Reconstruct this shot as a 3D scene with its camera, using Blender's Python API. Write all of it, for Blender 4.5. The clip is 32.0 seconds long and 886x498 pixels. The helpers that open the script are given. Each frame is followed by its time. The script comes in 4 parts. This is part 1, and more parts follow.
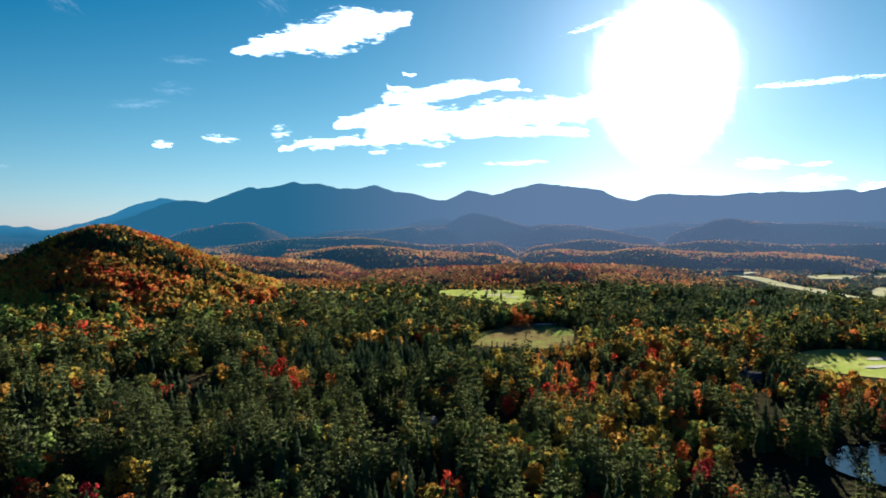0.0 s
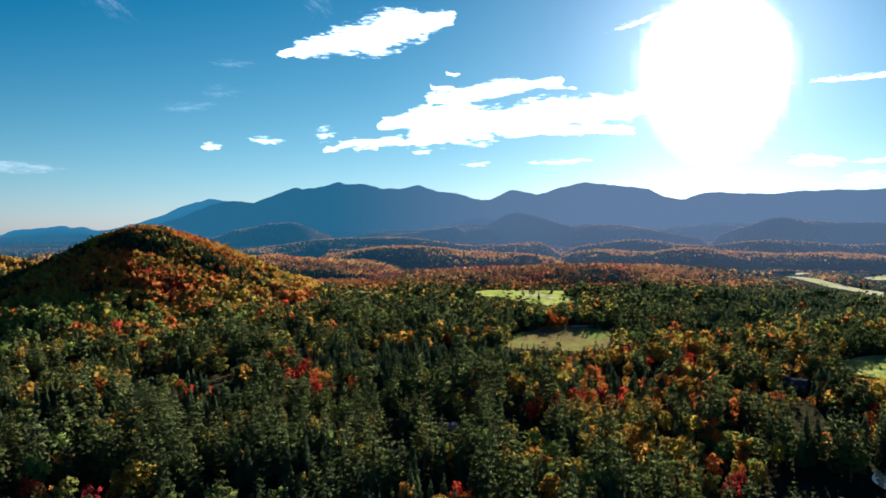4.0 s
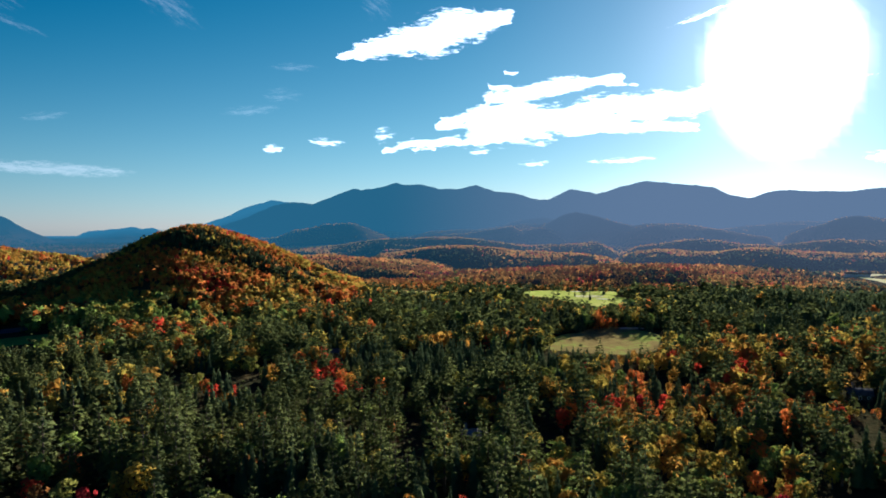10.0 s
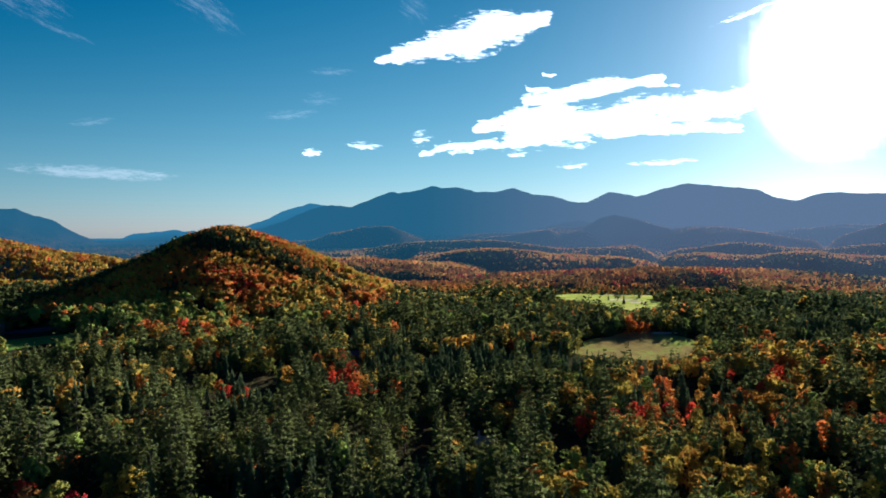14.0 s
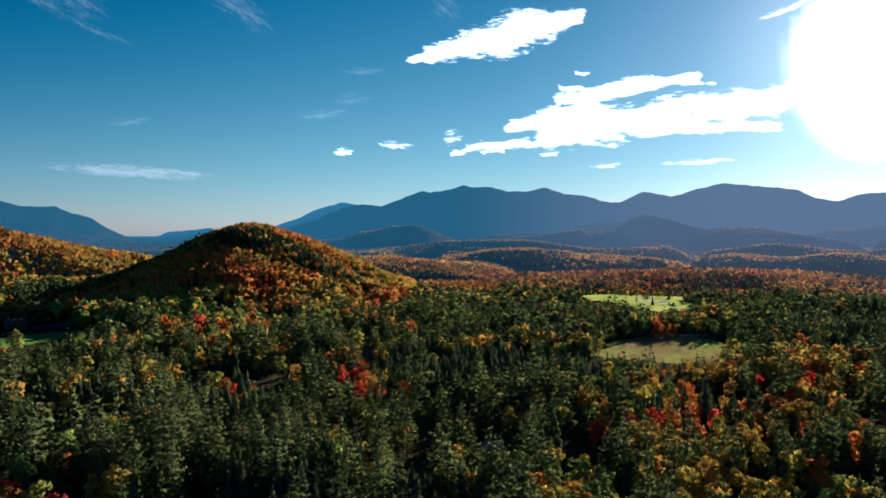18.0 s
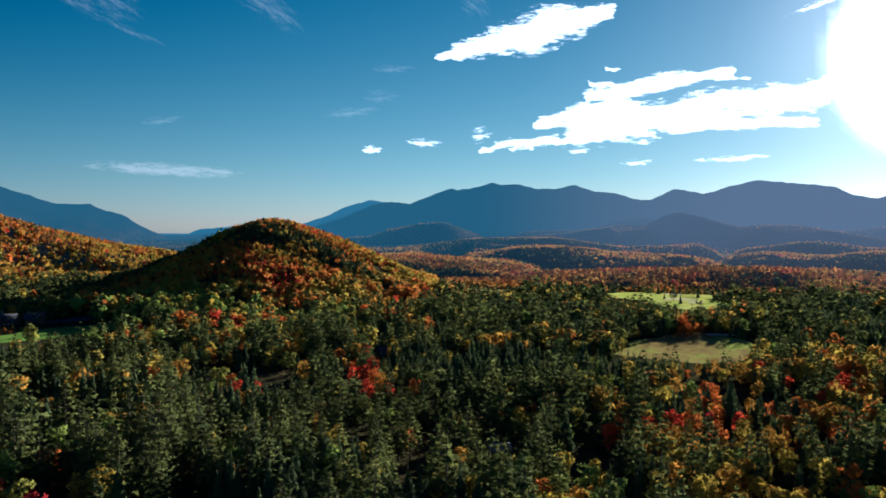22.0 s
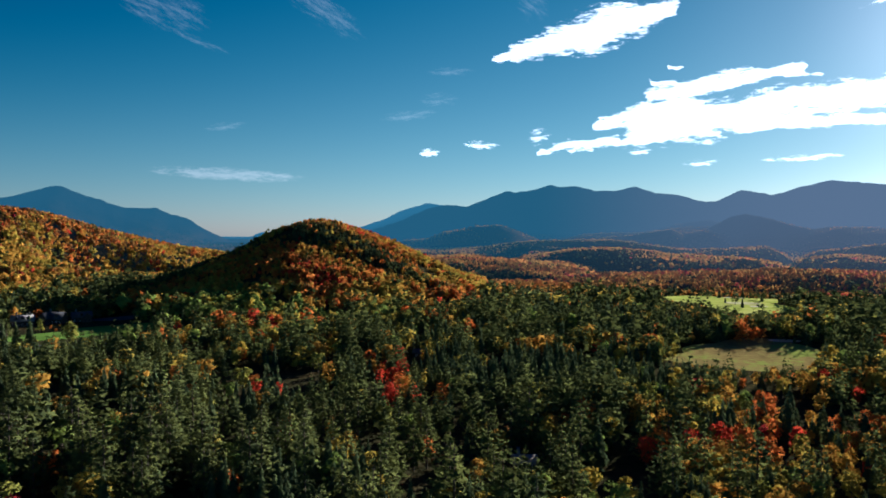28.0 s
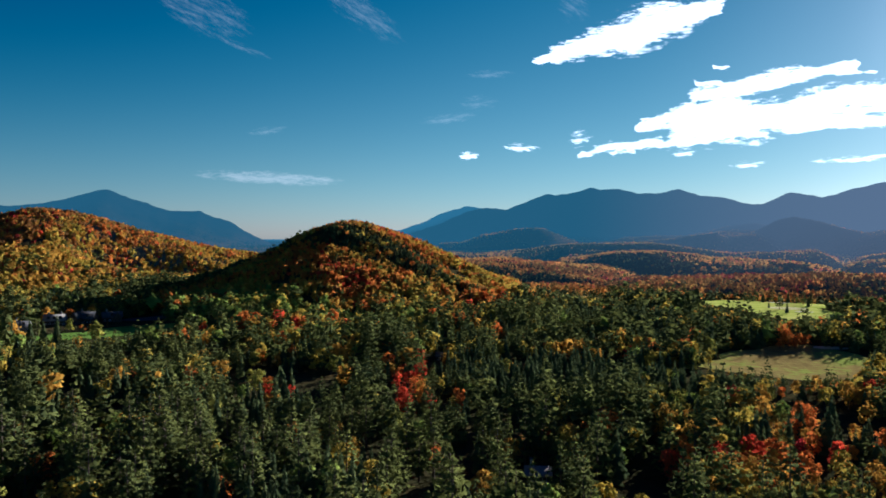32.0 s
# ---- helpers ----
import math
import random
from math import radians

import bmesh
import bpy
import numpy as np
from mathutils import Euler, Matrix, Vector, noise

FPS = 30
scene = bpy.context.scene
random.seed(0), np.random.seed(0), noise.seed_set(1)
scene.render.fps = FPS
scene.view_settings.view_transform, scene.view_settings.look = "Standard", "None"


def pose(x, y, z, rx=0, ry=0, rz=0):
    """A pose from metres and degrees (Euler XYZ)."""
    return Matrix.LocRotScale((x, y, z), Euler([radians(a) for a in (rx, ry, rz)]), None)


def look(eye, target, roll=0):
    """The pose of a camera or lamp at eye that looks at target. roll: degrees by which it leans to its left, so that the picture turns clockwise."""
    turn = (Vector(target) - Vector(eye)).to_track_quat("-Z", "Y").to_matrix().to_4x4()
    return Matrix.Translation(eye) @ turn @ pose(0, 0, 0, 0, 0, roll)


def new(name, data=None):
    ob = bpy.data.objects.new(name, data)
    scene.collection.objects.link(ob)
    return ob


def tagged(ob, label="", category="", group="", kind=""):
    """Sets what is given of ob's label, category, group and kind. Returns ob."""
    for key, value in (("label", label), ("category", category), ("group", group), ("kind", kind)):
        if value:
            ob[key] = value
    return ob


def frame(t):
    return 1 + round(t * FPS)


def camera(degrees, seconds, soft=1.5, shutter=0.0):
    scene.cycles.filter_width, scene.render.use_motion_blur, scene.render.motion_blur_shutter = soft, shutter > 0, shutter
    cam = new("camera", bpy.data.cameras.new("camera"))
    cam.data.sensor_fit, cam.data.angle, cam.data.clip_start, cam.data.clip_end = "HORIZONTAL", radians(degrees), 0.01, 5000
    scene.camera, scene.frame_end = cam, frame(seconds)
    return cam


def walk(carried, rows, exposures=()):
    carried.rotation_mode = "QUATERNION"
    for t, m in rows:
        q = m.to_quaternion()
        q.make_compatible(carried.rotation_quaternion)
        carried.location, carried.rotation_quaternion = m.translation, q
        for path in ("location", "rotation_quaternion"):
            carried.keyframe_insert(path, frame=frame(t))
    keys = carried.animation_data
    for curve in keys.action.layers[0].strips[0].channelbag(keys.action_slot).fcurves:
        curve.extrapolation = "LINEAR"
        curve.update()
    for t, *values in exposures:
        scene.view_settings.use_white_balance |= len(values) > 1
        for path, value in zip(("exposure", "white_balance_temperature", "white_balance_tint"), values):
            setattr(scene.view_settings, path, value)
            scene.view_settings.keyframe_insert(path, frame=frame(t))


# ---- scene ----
# ---------------------------------------------------------------- camera
cam = camera(64.38, 32.0, soft=1.75)
# seconds, x, y, z, turn to the left, tilt, lean
PATH = [
    (0.0, 0.0, 0.0, 100.0, 0.0, -1.906, 0.044), (1.0, 3.1, 3.05, 100.04, 0.961, -1.917, 0.052),
    (2.0, 6.08, 6.07, 100.02, 1.929, -1.952, -0.069), (3.0, 8.99, 9.04, 99.85, 2.813, -1.958, -0.137),
    (3.5, 10.45, 10.52, 99.69, 3.258, -1.933, -0.093), (5.5, 16.23, 16.48, 98.86, 4.889, -1.866, -0.095),
    (6.0, 17.61, 17.99, 98.65, 5.275, -1.854, -0.103), (7.0, 20.22, 21.07, 98.23, 6.053, -1.854, -0.147),
    (8.0, 22.69, 24.24, 97.86, 6.903, -1.845, -0.218), (9.0, 25.12, 27.53, 97.5, 7.785, -1.84, -0.218),
    (10.0, 27.53, 30.97, 97.06, 8.6, -1.847, -0.224), (11.0, 29.92, 34.56, 96.51, 9.396, -1.82, -0.221),
    (12.0, 32.29, 38.23, 95.82, 10.209, -1.745, -0.238), (13.0, 34.59, 41.96, 95.1, 10.988, -1.631, -0.199),
    (14.0, 36.89, 45.82, 94.47, 11.754, -1.552, -0.17), (14.5, 38.0, 47.76, 94.16, 12.142, -1.541, -0.161),
    (16.5, 42.16, 55.6, 92.98, 13.476, -1.511, 0.068), (17.0, 43.08, 57.57, 92.71, 13.759, -1.499, 0.054),
    (18.0, 44.71, 61.52, 92.23, 14.391, -1.559, 0.123), (19.0, 46.21, 65.49, 91.68, 15.022, -1.591, 0.094),
    (20.0, 47.65, 69.47, 91.01, 15.643, -1.594, 0.123), (21.0, 49.02, 73.42, 90.25, 16.258, -1.631, 0.139),
    (22.0, 50.26, 77.26, 89.45, 16.792, -1.72, 0.192), (23.0, 51.41, 81.07, 88.71, 17.281, -1.78, 0.173),
    (23.5, 52.02, 82.99, 88.35, 17.689, -1.811, 0.11), (24.0, 52.67, 84.97, 87.99, 18.191, -1.794, 0.095),
    (24.5, 53.36, 87.01, 87.63, 18.715, -1.756, 0.089), (25.0, 54.05, 89.12, 87.27, 19.179, -1.685, 0.074),
    (25.5, 54.71, 91.26, 86.93, 19.629, -1.657, 0.125), (27.5, 57.22, 99.92, 85.6, 21.237, -1.489, 0.107),
    (28.0, 57.86, 102.05, 85.27, 21.634, -1.438, 0.116), (29.0, 59.16, 106.27, 84.66, 22.438, -1.359, 0.149),
    (30.0, 60.5, 110.49, 84.11, 23.276, -1.292, 0.084), (31.0, 61.83, 114.69, 83.59, 24.153, -1.234, 0.182),
    (32.0, 63.1, 118.87, 83.05, 24.97, -1.166, 0.192),
]
walk(cam, [(t, pose(x, y, z, 90 + p, 0, a) @ pose(0, 0, 0, 0, 0, r)) for t, x, y, z, a, p, r in PATH],
     exposures=[(0.0, 1.76, 5250, 14), (14.0, 1.59, 5250, 14), (32.0, 1.43, 5250, 14)])

# ---------------------------------------------------------------- world and sun
SUN_AZ, SUN_EL = 17.0, 14.4          # degrees to the right of +y, and above the horizon
SUN_DIR = Vector((math.sin(radians(SUN_AZ)) * math.cos(radians(SUN_EL)),
                  math.cos(radians(SUN_AZ)) * math.cos(radians(SUN_EL)), math.sin(radians(SUN_EL))))
world = bpy.data.worlds.new("sky")
scene.world = world
world.use_nodes = True
wn, wl = world.node_tree.nodes, world.node_tree.links
sky = wn.new("ShaderNodeTexSky")
sky.sky_type, sky.sun_disc = "NISHITA", False
sky.sun_elevation, sky.sun_rotation = radians(SUN_EL), radians(SUN_AZ)
sky.altitude, sky.air_density, sky.dust_density, sky.ozone_density = 500, 1.0, 0.12, 3.0
# the film's deep teal: each channel of the clear sky remixed from its own and its neighbour's light
split, merge = wn.new("ShaderNodeSeparateColor"), wn.new("ShaderNodeCombineColor")
wl.new(sky.outputs[0], split.inputs[0])


def remix(out, first, second, gains):
    a_, b_, c_ = gains
    one_, two_, top_ = wn.new("ShaderNodeMath"), wn.new("ShaderNodeMath"), wn.new("ShaderNodeMath")
    one_.operation, two_.operation, top_.operation = "MULTIPLY_ADD", "MULTIPLY_ADD", "SMOOTH_MAX"
    wl.new(split.outputs[first], one_.inputs[0])
    one_.inputs[1].default_value, one_.inputs[2].default_value = a_, c_
    wl.new(split.outputs[second], two_.inputs[0])
    two_.inputs[1].default_value = b_
    wl.new(one_.outputs[0], two_.inputs[2])
    wl.new(two_.outputs[0], top_.inputs[0])
    top_.inputs[1].default_value, top_.inputs[2].default_value = 0.03, 0.9
    wl.new(top_.outputs[0], merge.inputs[out])


remix(0, 0, 1, (1.15, 0.0, -1.55))
remix(1, 1, 0, (1.22, 0.0, -1.35))
remix(2, 2, 1, (0.50, 0.56, -0.46))
grade = merge
wl.new(grade.outputs[0], wn["Background"].inputs["Color"])
wn["Background"].inputs["Strength"].default_value = 0.0270

sun = bpy.data.lights.new("sun", "SUN")
sun.energy, sun.angle, sun.color = 5.0, radians(0.5), (1.0, 0.89, 0.72)
new("sun", sun).matrix_world = look(SUN_DIR * 4000, (0, 0, 0))


# ---------------------------------------------------------------- noise in the plan
def hash2(ix, iy, seed):
    h = (ix.astype(np.int64) * 374761393 + iy.astype(np.int64) * 668265263 + seed * 974634777) & 0xFFFFFFFF
    h = ((h ^ (h >> 13)) * 1274126177) & 0xFFFFFFFF
    return ((h ^ (h >> 16)) & 0xFFFFFF) / float(0xFFFFFF)


def value_noise(x, y, size, seed=0):
    x, y = np.asarray(x, float) / size, np.asarray(y, float) / size
    ix, iy = np.floor(x), np.floor(y)
    u, v = x - ix, y - iy
    u, v = u * u * (3 - 2 * u), v * v * (3 - 2 * v)
    a, b = hash2(ix, iy, seed), hash2(ix + 1, iy, seed)
    c, d = hash2(ix, iy + 1, seed), hash2(ix + 1, iy + 1, seed)
    return (a * (1 - u) + b * u) * (1 - v) + (c * (1 - u) + d * u) * v


def fbm(x, y, size, seed=0, octaves=3):
    total, amp, norm = 0.0, 1.0, 0.0
    for k in range(octaves):
        total = total + amp * value_noise(x, y, size / 2 ** k, seed + 17 * k)
        norm += amp
        amp *= 0.5
    return total / norm


def smooth(a, b, x):
    u = np.clip((x - a) / (b - a), 0, 1)
    return u * u * (3 - 2 * u)


def mound(x, y, cx, cy, h, ra, rb, turn=0.0, sharp=1.6):
    """A hill of height h with half-axes ra (along turn) and rb."""
    c, s = math.cos(radians(turn)), math.sin(radians(turn))
    u, v = ((x - cx) * c + (y - cy) * s) / ra, (-(x - cx) * s + (y - cy) * c) / rb
    return h * np.exp(-(u * u + v * v) ** (sharp / 2))


# ---------------------------------------------------------------- the lie of the land
# crest lines: degrees to the right of +y, height
CREST = [(-66, 60), (-37, 40), (-30, 30), (-27.4, 60), (-25.6, 104), (-24, 150), (-22.4, 200), (-21, 240), (-20.0, 252), (-18.5, 234), (-16.8, 288), (-15.3, 330), (-14.6, 325), (-13.3, 342),
         (-12.0, 364), (-11.3, 352), (-9.9, 354), (-8.6, 332), (-7.0, 329), (-5.4, 357), (-4.1, 318), (-2.5, 301), (-0.9, 264), (0.3, 262), (2.1, 315), (4.1, 286),
         (5.7, 332), (7.7, 359), (10.3, 333), (12.7, 320), (13.8, 268), (15.2, 246), (16.7, 292), (18.0, 297), (19.5, 283), (21.6, 280), (22.8, 289), (25.5, 293), (27, 288),
         (29.8, 298), (30.6, 282), (33.5, 320), (41, 300), (50, 250)]
# the paler peak and the domed hills behind its shoulder
BEHIND = [(-66, 60), (-37.2, 50), (-35.5, 49), (-35.2, 66), (-34.8, 78), (-33.7, 90), (-32.1, 100), (-31.3, 90), (-30.7, 95), (-29.6, 74), (-28.2, 92), (-26.5, 130), (-25.1, 173), (-23.7, 221),
          (-21.9, 265), (-21.2, 254), (-20.2, 250), (-18, 150), (-15, 60), (50, 60)]
# the crest of the mountain in the west
WEST = [(-66, 190), (-60, 240), (-55.1, 206), (-54.2, 207), (-52.3, 225), (-50.4, 266), (-48.7, 299), (-48.3, 295), (-46.8, 248), (-45.4, 218), (-44.2, 198), (-42.1, 200), (-41.1, 168), (-39.7, 143),
        (-38.6, 92), (-36.8, 36), (-35, 0), (50, 0)]


def skyline(az, crest, blur=0.0):
    a, h = np.array([c[0] for c in crest]), np.array([c[1] for c in crest])
    k = np.linspace(-1, 1, 9)
    w = np.exp(-2 * k * k)
    s = 0.14 + blur
    return sum(wi * np.interp(az + ki * s, a, h) for ki, wi in zip(k, w)) / w.sum()


# ridges of the broad valley and foothills of the range: distance, width of the near and the far side, then bearing and height along the crest
RIDGES = [
    (1450, 280, 420, [(-16, -16), (-13.9, -14), (-8.9, -8), (-0.3, 2), (6, 14), (9, 16), (14, 8), (20, 0)]),
    (1640, 240, 260, [(-34, 40), (-27, 34), (-19.4, 25), (-16.7, 29), (-11.6, 15), (-8.7, 8), (-6, -8)]),
    (1880, 280, 330, [(-13.2, 15), (-11.1, 27), (-8.4, 36), (-5.2, 37), (-2, 31), (1.4, 28), (4.2, 24), (6.4, 14)]),
    (2080, 220, 300, [(6, 10), (9, 26), (13, 20), (17, 34), (22, 18), (26, 26), (32, 12)]),
    (2360, 280, 300, [(-24, 30), (-19.9, 24), (-18.7, 31), (-15, 46), (-11.4, 54), (-8.9, 58), (-6.8, 54), (-3.9, 42), (-1, 36), (3, 46), (5, 40)]),
    (2400, 240, 320, [(6.6, 26), (11, 46), (13.5, 46), (17.1, 32), (21, 44), (27, 30), (34, 40)]),
    (2920, 210, 260, [(-8.4, 44), (-7.4, 62), (-5.8, 80), (-4.3, 93), (-2.4, 90), (-1.5, 66), (-1.0, 40)]),
    (2920, 230, 300, [(5.8, 60), (6.8, 82), (8.8, 100), (11.4, 96), (14.7, 78), (17, 60)]),
    (2960, 240, 320, [(17.5, 60), (19, 76), (20, 86), (22.1, 122), (25, 136), (26.8, 126), (30, 104), (35, 70)]),
    (3050, 230, 300, [(-23.5, 40), (-21.3, 60), (-19.7, 92), (-17.3, 110), (-15.1, 100), (-13.8, 80), (-12.1, 48)]),
    (3160, 330, 380, [(-1.8, 30), (-0.5, 76), (1.5, 137), (2.6, 156), (3.6, 156), (4.4, 150), (6.1, 112), (7.5, 90), (10, 50)]),
    (3520, 720, 420, [(-12, 40), (-9, 72), (-7, 84), (-4.2, 100), (-1.5, 128), (0, 134), (2, 116), (5, 92), (8, 98), (11, 92), (14, 80)]),
    (3480, 700, 420, [(12, 70), (15, 96), (18, 116), (21, 128), (24, 112), (28, 122), (34, 110)]),
]


def spine(az, r, ridge):
    """A ridge along a bearing line: a steep near side, a gentler far side and an uneven crest."""
    rc, near, wide, pts = ridge
    a, h = [p[0] for p in pts], [p[1] for p in pts]
    top = np.interp(az, a, h) + 40
    soft_ = 1.0 if rc > 2500 else 1.9
    ends = smooth(a[0] - 1.6 * soft_, a[0] + 0.6 * soft_, az) * smooth(a[-1] + 1.6 * soft_, a[-1] - 0.6 * soft_, az)
    x, y = r * np.sin(np.radians(az)), r * np.cos(np.radians(az))
    top = top * (0.80 + 0.40 * fbm(x, y, 260, int(rc) % 89, 2))
    d = r - rc - (fbm(x, y, 420, int(rc) % 97, 4) - 0.5) * near * 1.5
    g = np.clip(np.where(d < 0, 1 + d / near, 1 - d / wide), 0, 1)
    return (top * ends) * np.where(d < 0, 0.62 * smooth(0, 0.40, g) + 0.38 * np.sin(np.clip((g - 0.30) / 0.70, 0, 1) * math.pi / 2), smooth(0, 1, g)) - 40


def land(x, y):
    """The height of the ground."""
    x, y = np.asarray(x, float), np.asarray(y, float)
    r = np.hypot(x, y)
    z = (fbm(x, y, 160, 3) - 0.5) * 7 * smooth(150, 500, r)
    # the wooded hill, its gentle front shoulder and its long toe
    du, dv = (x + 430) / np.where(x > -430, 245, 205), (y - 900) / np.where(y < 900, 240 + 90 * smooth(-640, -380, x), 260)
    cone = 1 - np.sqrt(du * du + dv * dv + 0.012)
    z = z + 44 * (cone + np.sqrt(cone * cone + 0.012))
    z = z + mound(x, y, -320, 770, 9, 120, 60, 18, 2.2) + mound(x, y, -418, 893, 9, 150, 95, 0, 2.4)
    # the steep step below the summit
    z = z + 8 * smooth(800, 838, y + 0.07 * (x + 358)) * smooth(-230, -300, x) * smooth(-560, -440, x) * smooth(1040, 920, y)
    # the hill to the west and its spur
    z = z + mound(x, y, -1060, 920, 128, 290, 230, -30, 1.8)
    z = z + mound(x, y, -930, 1200, 34, 300, 150, 10, 2.0)
    # the flat round the pond in the valley
    z = z * (1 - 0.97 * mound(x, y, -790, 930, 1.0, 110, 90, 45, 3.0))
    z = z - 9 * smooth(1050, 1250, r) - 6 * smooth(1500, 2000, r) + 44 * smooth(1950, 3100, r)
    # the ridges of the broad valley
    b = np.degrees(np.arctan2(x, y))
    for ridge in RIDGES:
        z = np.maximum(z, spine(b, r, ridge))
    z = z + (fbm(x, y, 120, 11, 3) - 0.5) * 9 * smooth(1300, 1800, r)
    return z


def mountains(az, r):
    """The height of the far range at a bearing and a distance."""
    x, y = r * np.sin(np.radians(az)), r * np.cos(np.radians(az))
    base = land(x, y) - 2
    spur = 1 - np.abs(2 * fbm(x, y, 620, 29, 4) - 1)
    small = 1 - np.abs(2 * fbm(x, y, 200, 35, 4) - 1)
    rough = (fbm(x, y, 150, 41, 4) - 0.5) * 20 + (fbm(x, y, 34, 43, 2) - 0.5) * 9
    out = base
    for crest, rc, foot in ((CREST, 4400, 3250), (BEHIND, 4640, 4200), (WEST, 3760, 2850)):
        u = np.clip((r - foot) / (rc - foot), 0, 1)
        warp = az + (fbm(x, y, 700, 71) - 0.5) * 7 * (1 - u)
        high = skyline(warp, crest, 2.2) * (1 - u) + skyline(az, crest) * u
        face = 0.10 * smooth(0, 0.15, u) + 0.90 * u ** 1.55
        carve = (1 - u) * (0.62 * (1 - spur) + 0.34 * (1 - small)) * smooth(0, 0.3, u)
        back = np.clip(1 - (r - rc) / 500, 0.3, 1)
        out = np.maximum(out, high * face * (1 - carve) * back + rough * smooth(0.02, 0.25, u) * (high > 70))
    return out


def surface(x, y):
    """The ground, and past the valley the lower slopes of the range."""
    x, y = np.asarray(x, float), np.asarray(y, float)
    r = np.hypot(x, y)
    b = np.clip(np.degrees(np.arctan2(x, y)), -66, 50)
    return np.where(r > 2500, mountains(b, r), land(x, y))


# ---------------------------------------------------------------- materials
def nodes_of(name):
    m = bpy.data.materials.new(name)
    m.use_nodes = True
    return m, m.node_tree.nodes, m.node_tree.links


def ramp_of(n, stops):
    ramp = n.new("ShaderNodeValToRGB")
    e = ramp.color_ramp.elements
    while len(e) < len(stops):
        e.new(0.5)
    for el, (p, c) in zip(e, stops):
        el.position, el.color = p, (*c, 1)
    return ramp


def leaf_material(name, dark, light, glow=0.35, rough=0.55, third=None):
    """Foliage: two greens or autumn hues mixed clump by clump and tree by tree, with light passing through."""
    m, n, l = nodes_of(name)
    bsdf = n["Principled BSDF"]
    geo, tex = n.new("ShaderNodeNewGeometry"), n.new("ShaderNodeTexNoise")
    tex.inputs["Scale"].default_value, tex.inputs["Detail"].default_value = 0.11, 3
    l.new(geo.outputs["Position"], tex.inputs["Vector"])
    info = n.new("ShaderNodeObjectInfo")
    add = n.new("ShaderNodeMath")
    add.operation = "MULTIPLY_ADD"
    l.new(geo.outputs["Random Per Island"], add.inputs[0])
    add.inputs[1].default_value = 0.09
    l.new(tex.outputs["Fac"], add.inputs[2])
    add2 = n.new("ShaderNodeMath")
    add2.operation = "MULTIPLY_ADD"
    l.new(info.outputs["Random"], add2.inputs[0])
    add2.inputs[1].default_value = 0.25
    l.new(add.outputs[0], add2.inputs[2])
    ramp = ramp_of(n, [(0.34, dark), (0.80, light)] if third is None else [(0.34, third), (0.50, dark), (0.84, light)])
    l.new(add2.outputs[0], ramp.inputs[0])
    l.new(ramp.outputs[0], bsdf.inputs["Base Color"])
    bsdf.inputs["Roughness"].default_value = rough
    bsdf.inputs["Specular IOR Level"].default_value = 0.0
    tr, mix = n.new("ShaderNodeBsdfTranslucent"), n.new("ShaderNodeMixShader")
    l.new(ramp.outputs[0], tr.inputs["Color"])
    mix.inputs[0].default_value = glow
    l.new(bsdf.outputs[0], mix.inputs[1])
    l.new(tr.outputs[0], mix.inputs[2])
    l.new(mix.outputs[0], n["Material Output"].inputs[0])
    return m


LEAVES = {
    "pine": leaf_material("pine_needles", (0.030, 0.042, 0.020), (0.104, 0.114, 0.029), 0.26),
    "spruce": leaf_material("spruce_needles", (0.026, 0.042, 0.025), (0.090, 0.112, 0.042), 0.26),
    "olive": leaf_material("olive_leaves", (0.095, 0.105, 0.026), (0.310, 0.290, 0.050), 0.27, third=(0.050, 0.070, 0.022)),
    "green": leaf_material("green_leaves", (0.065, 0.105, 0.024), (0.240, 0.300, 0.055), 0.28),
    "yellow": leaf_material("yellow_leaves", (0.290, 0.220, 0.034), (0.560, 0.410, 0.058), 0.40, third=(0.120, 0.135, 0.026)),
    "gold": leaf_material("golden_leaves", (0.340, 0.190, 0.030), (0.600, 0.325, 0.048), 0.43, third=(0.170, 0.150, 0.026)),
    "orange": leaf_material("orange_leaves", (0.420, 0.135, 0.026), (0.680, 0.215, 0.044), 0.45, third=(0.260, 0.150, 0.026)),
    "rust": leaf_material("rusty_leaves", (0.200, 0.100, 0.030), (0.400, 0.180, 0.048), 0.42, third=(0.100, 0.090, 0.026)),
    "red": leaf_material("red_leaves", (0.320, 0.036, 0.018), (0.620, 0.082, 0.034), 0.40),
    "crimson": leaf_material("crimson_leaves", (0.170, 0.018, 0.018), (0.360, 0.036, 0.034), 0.42),
}
HUES = list(LEAVES)


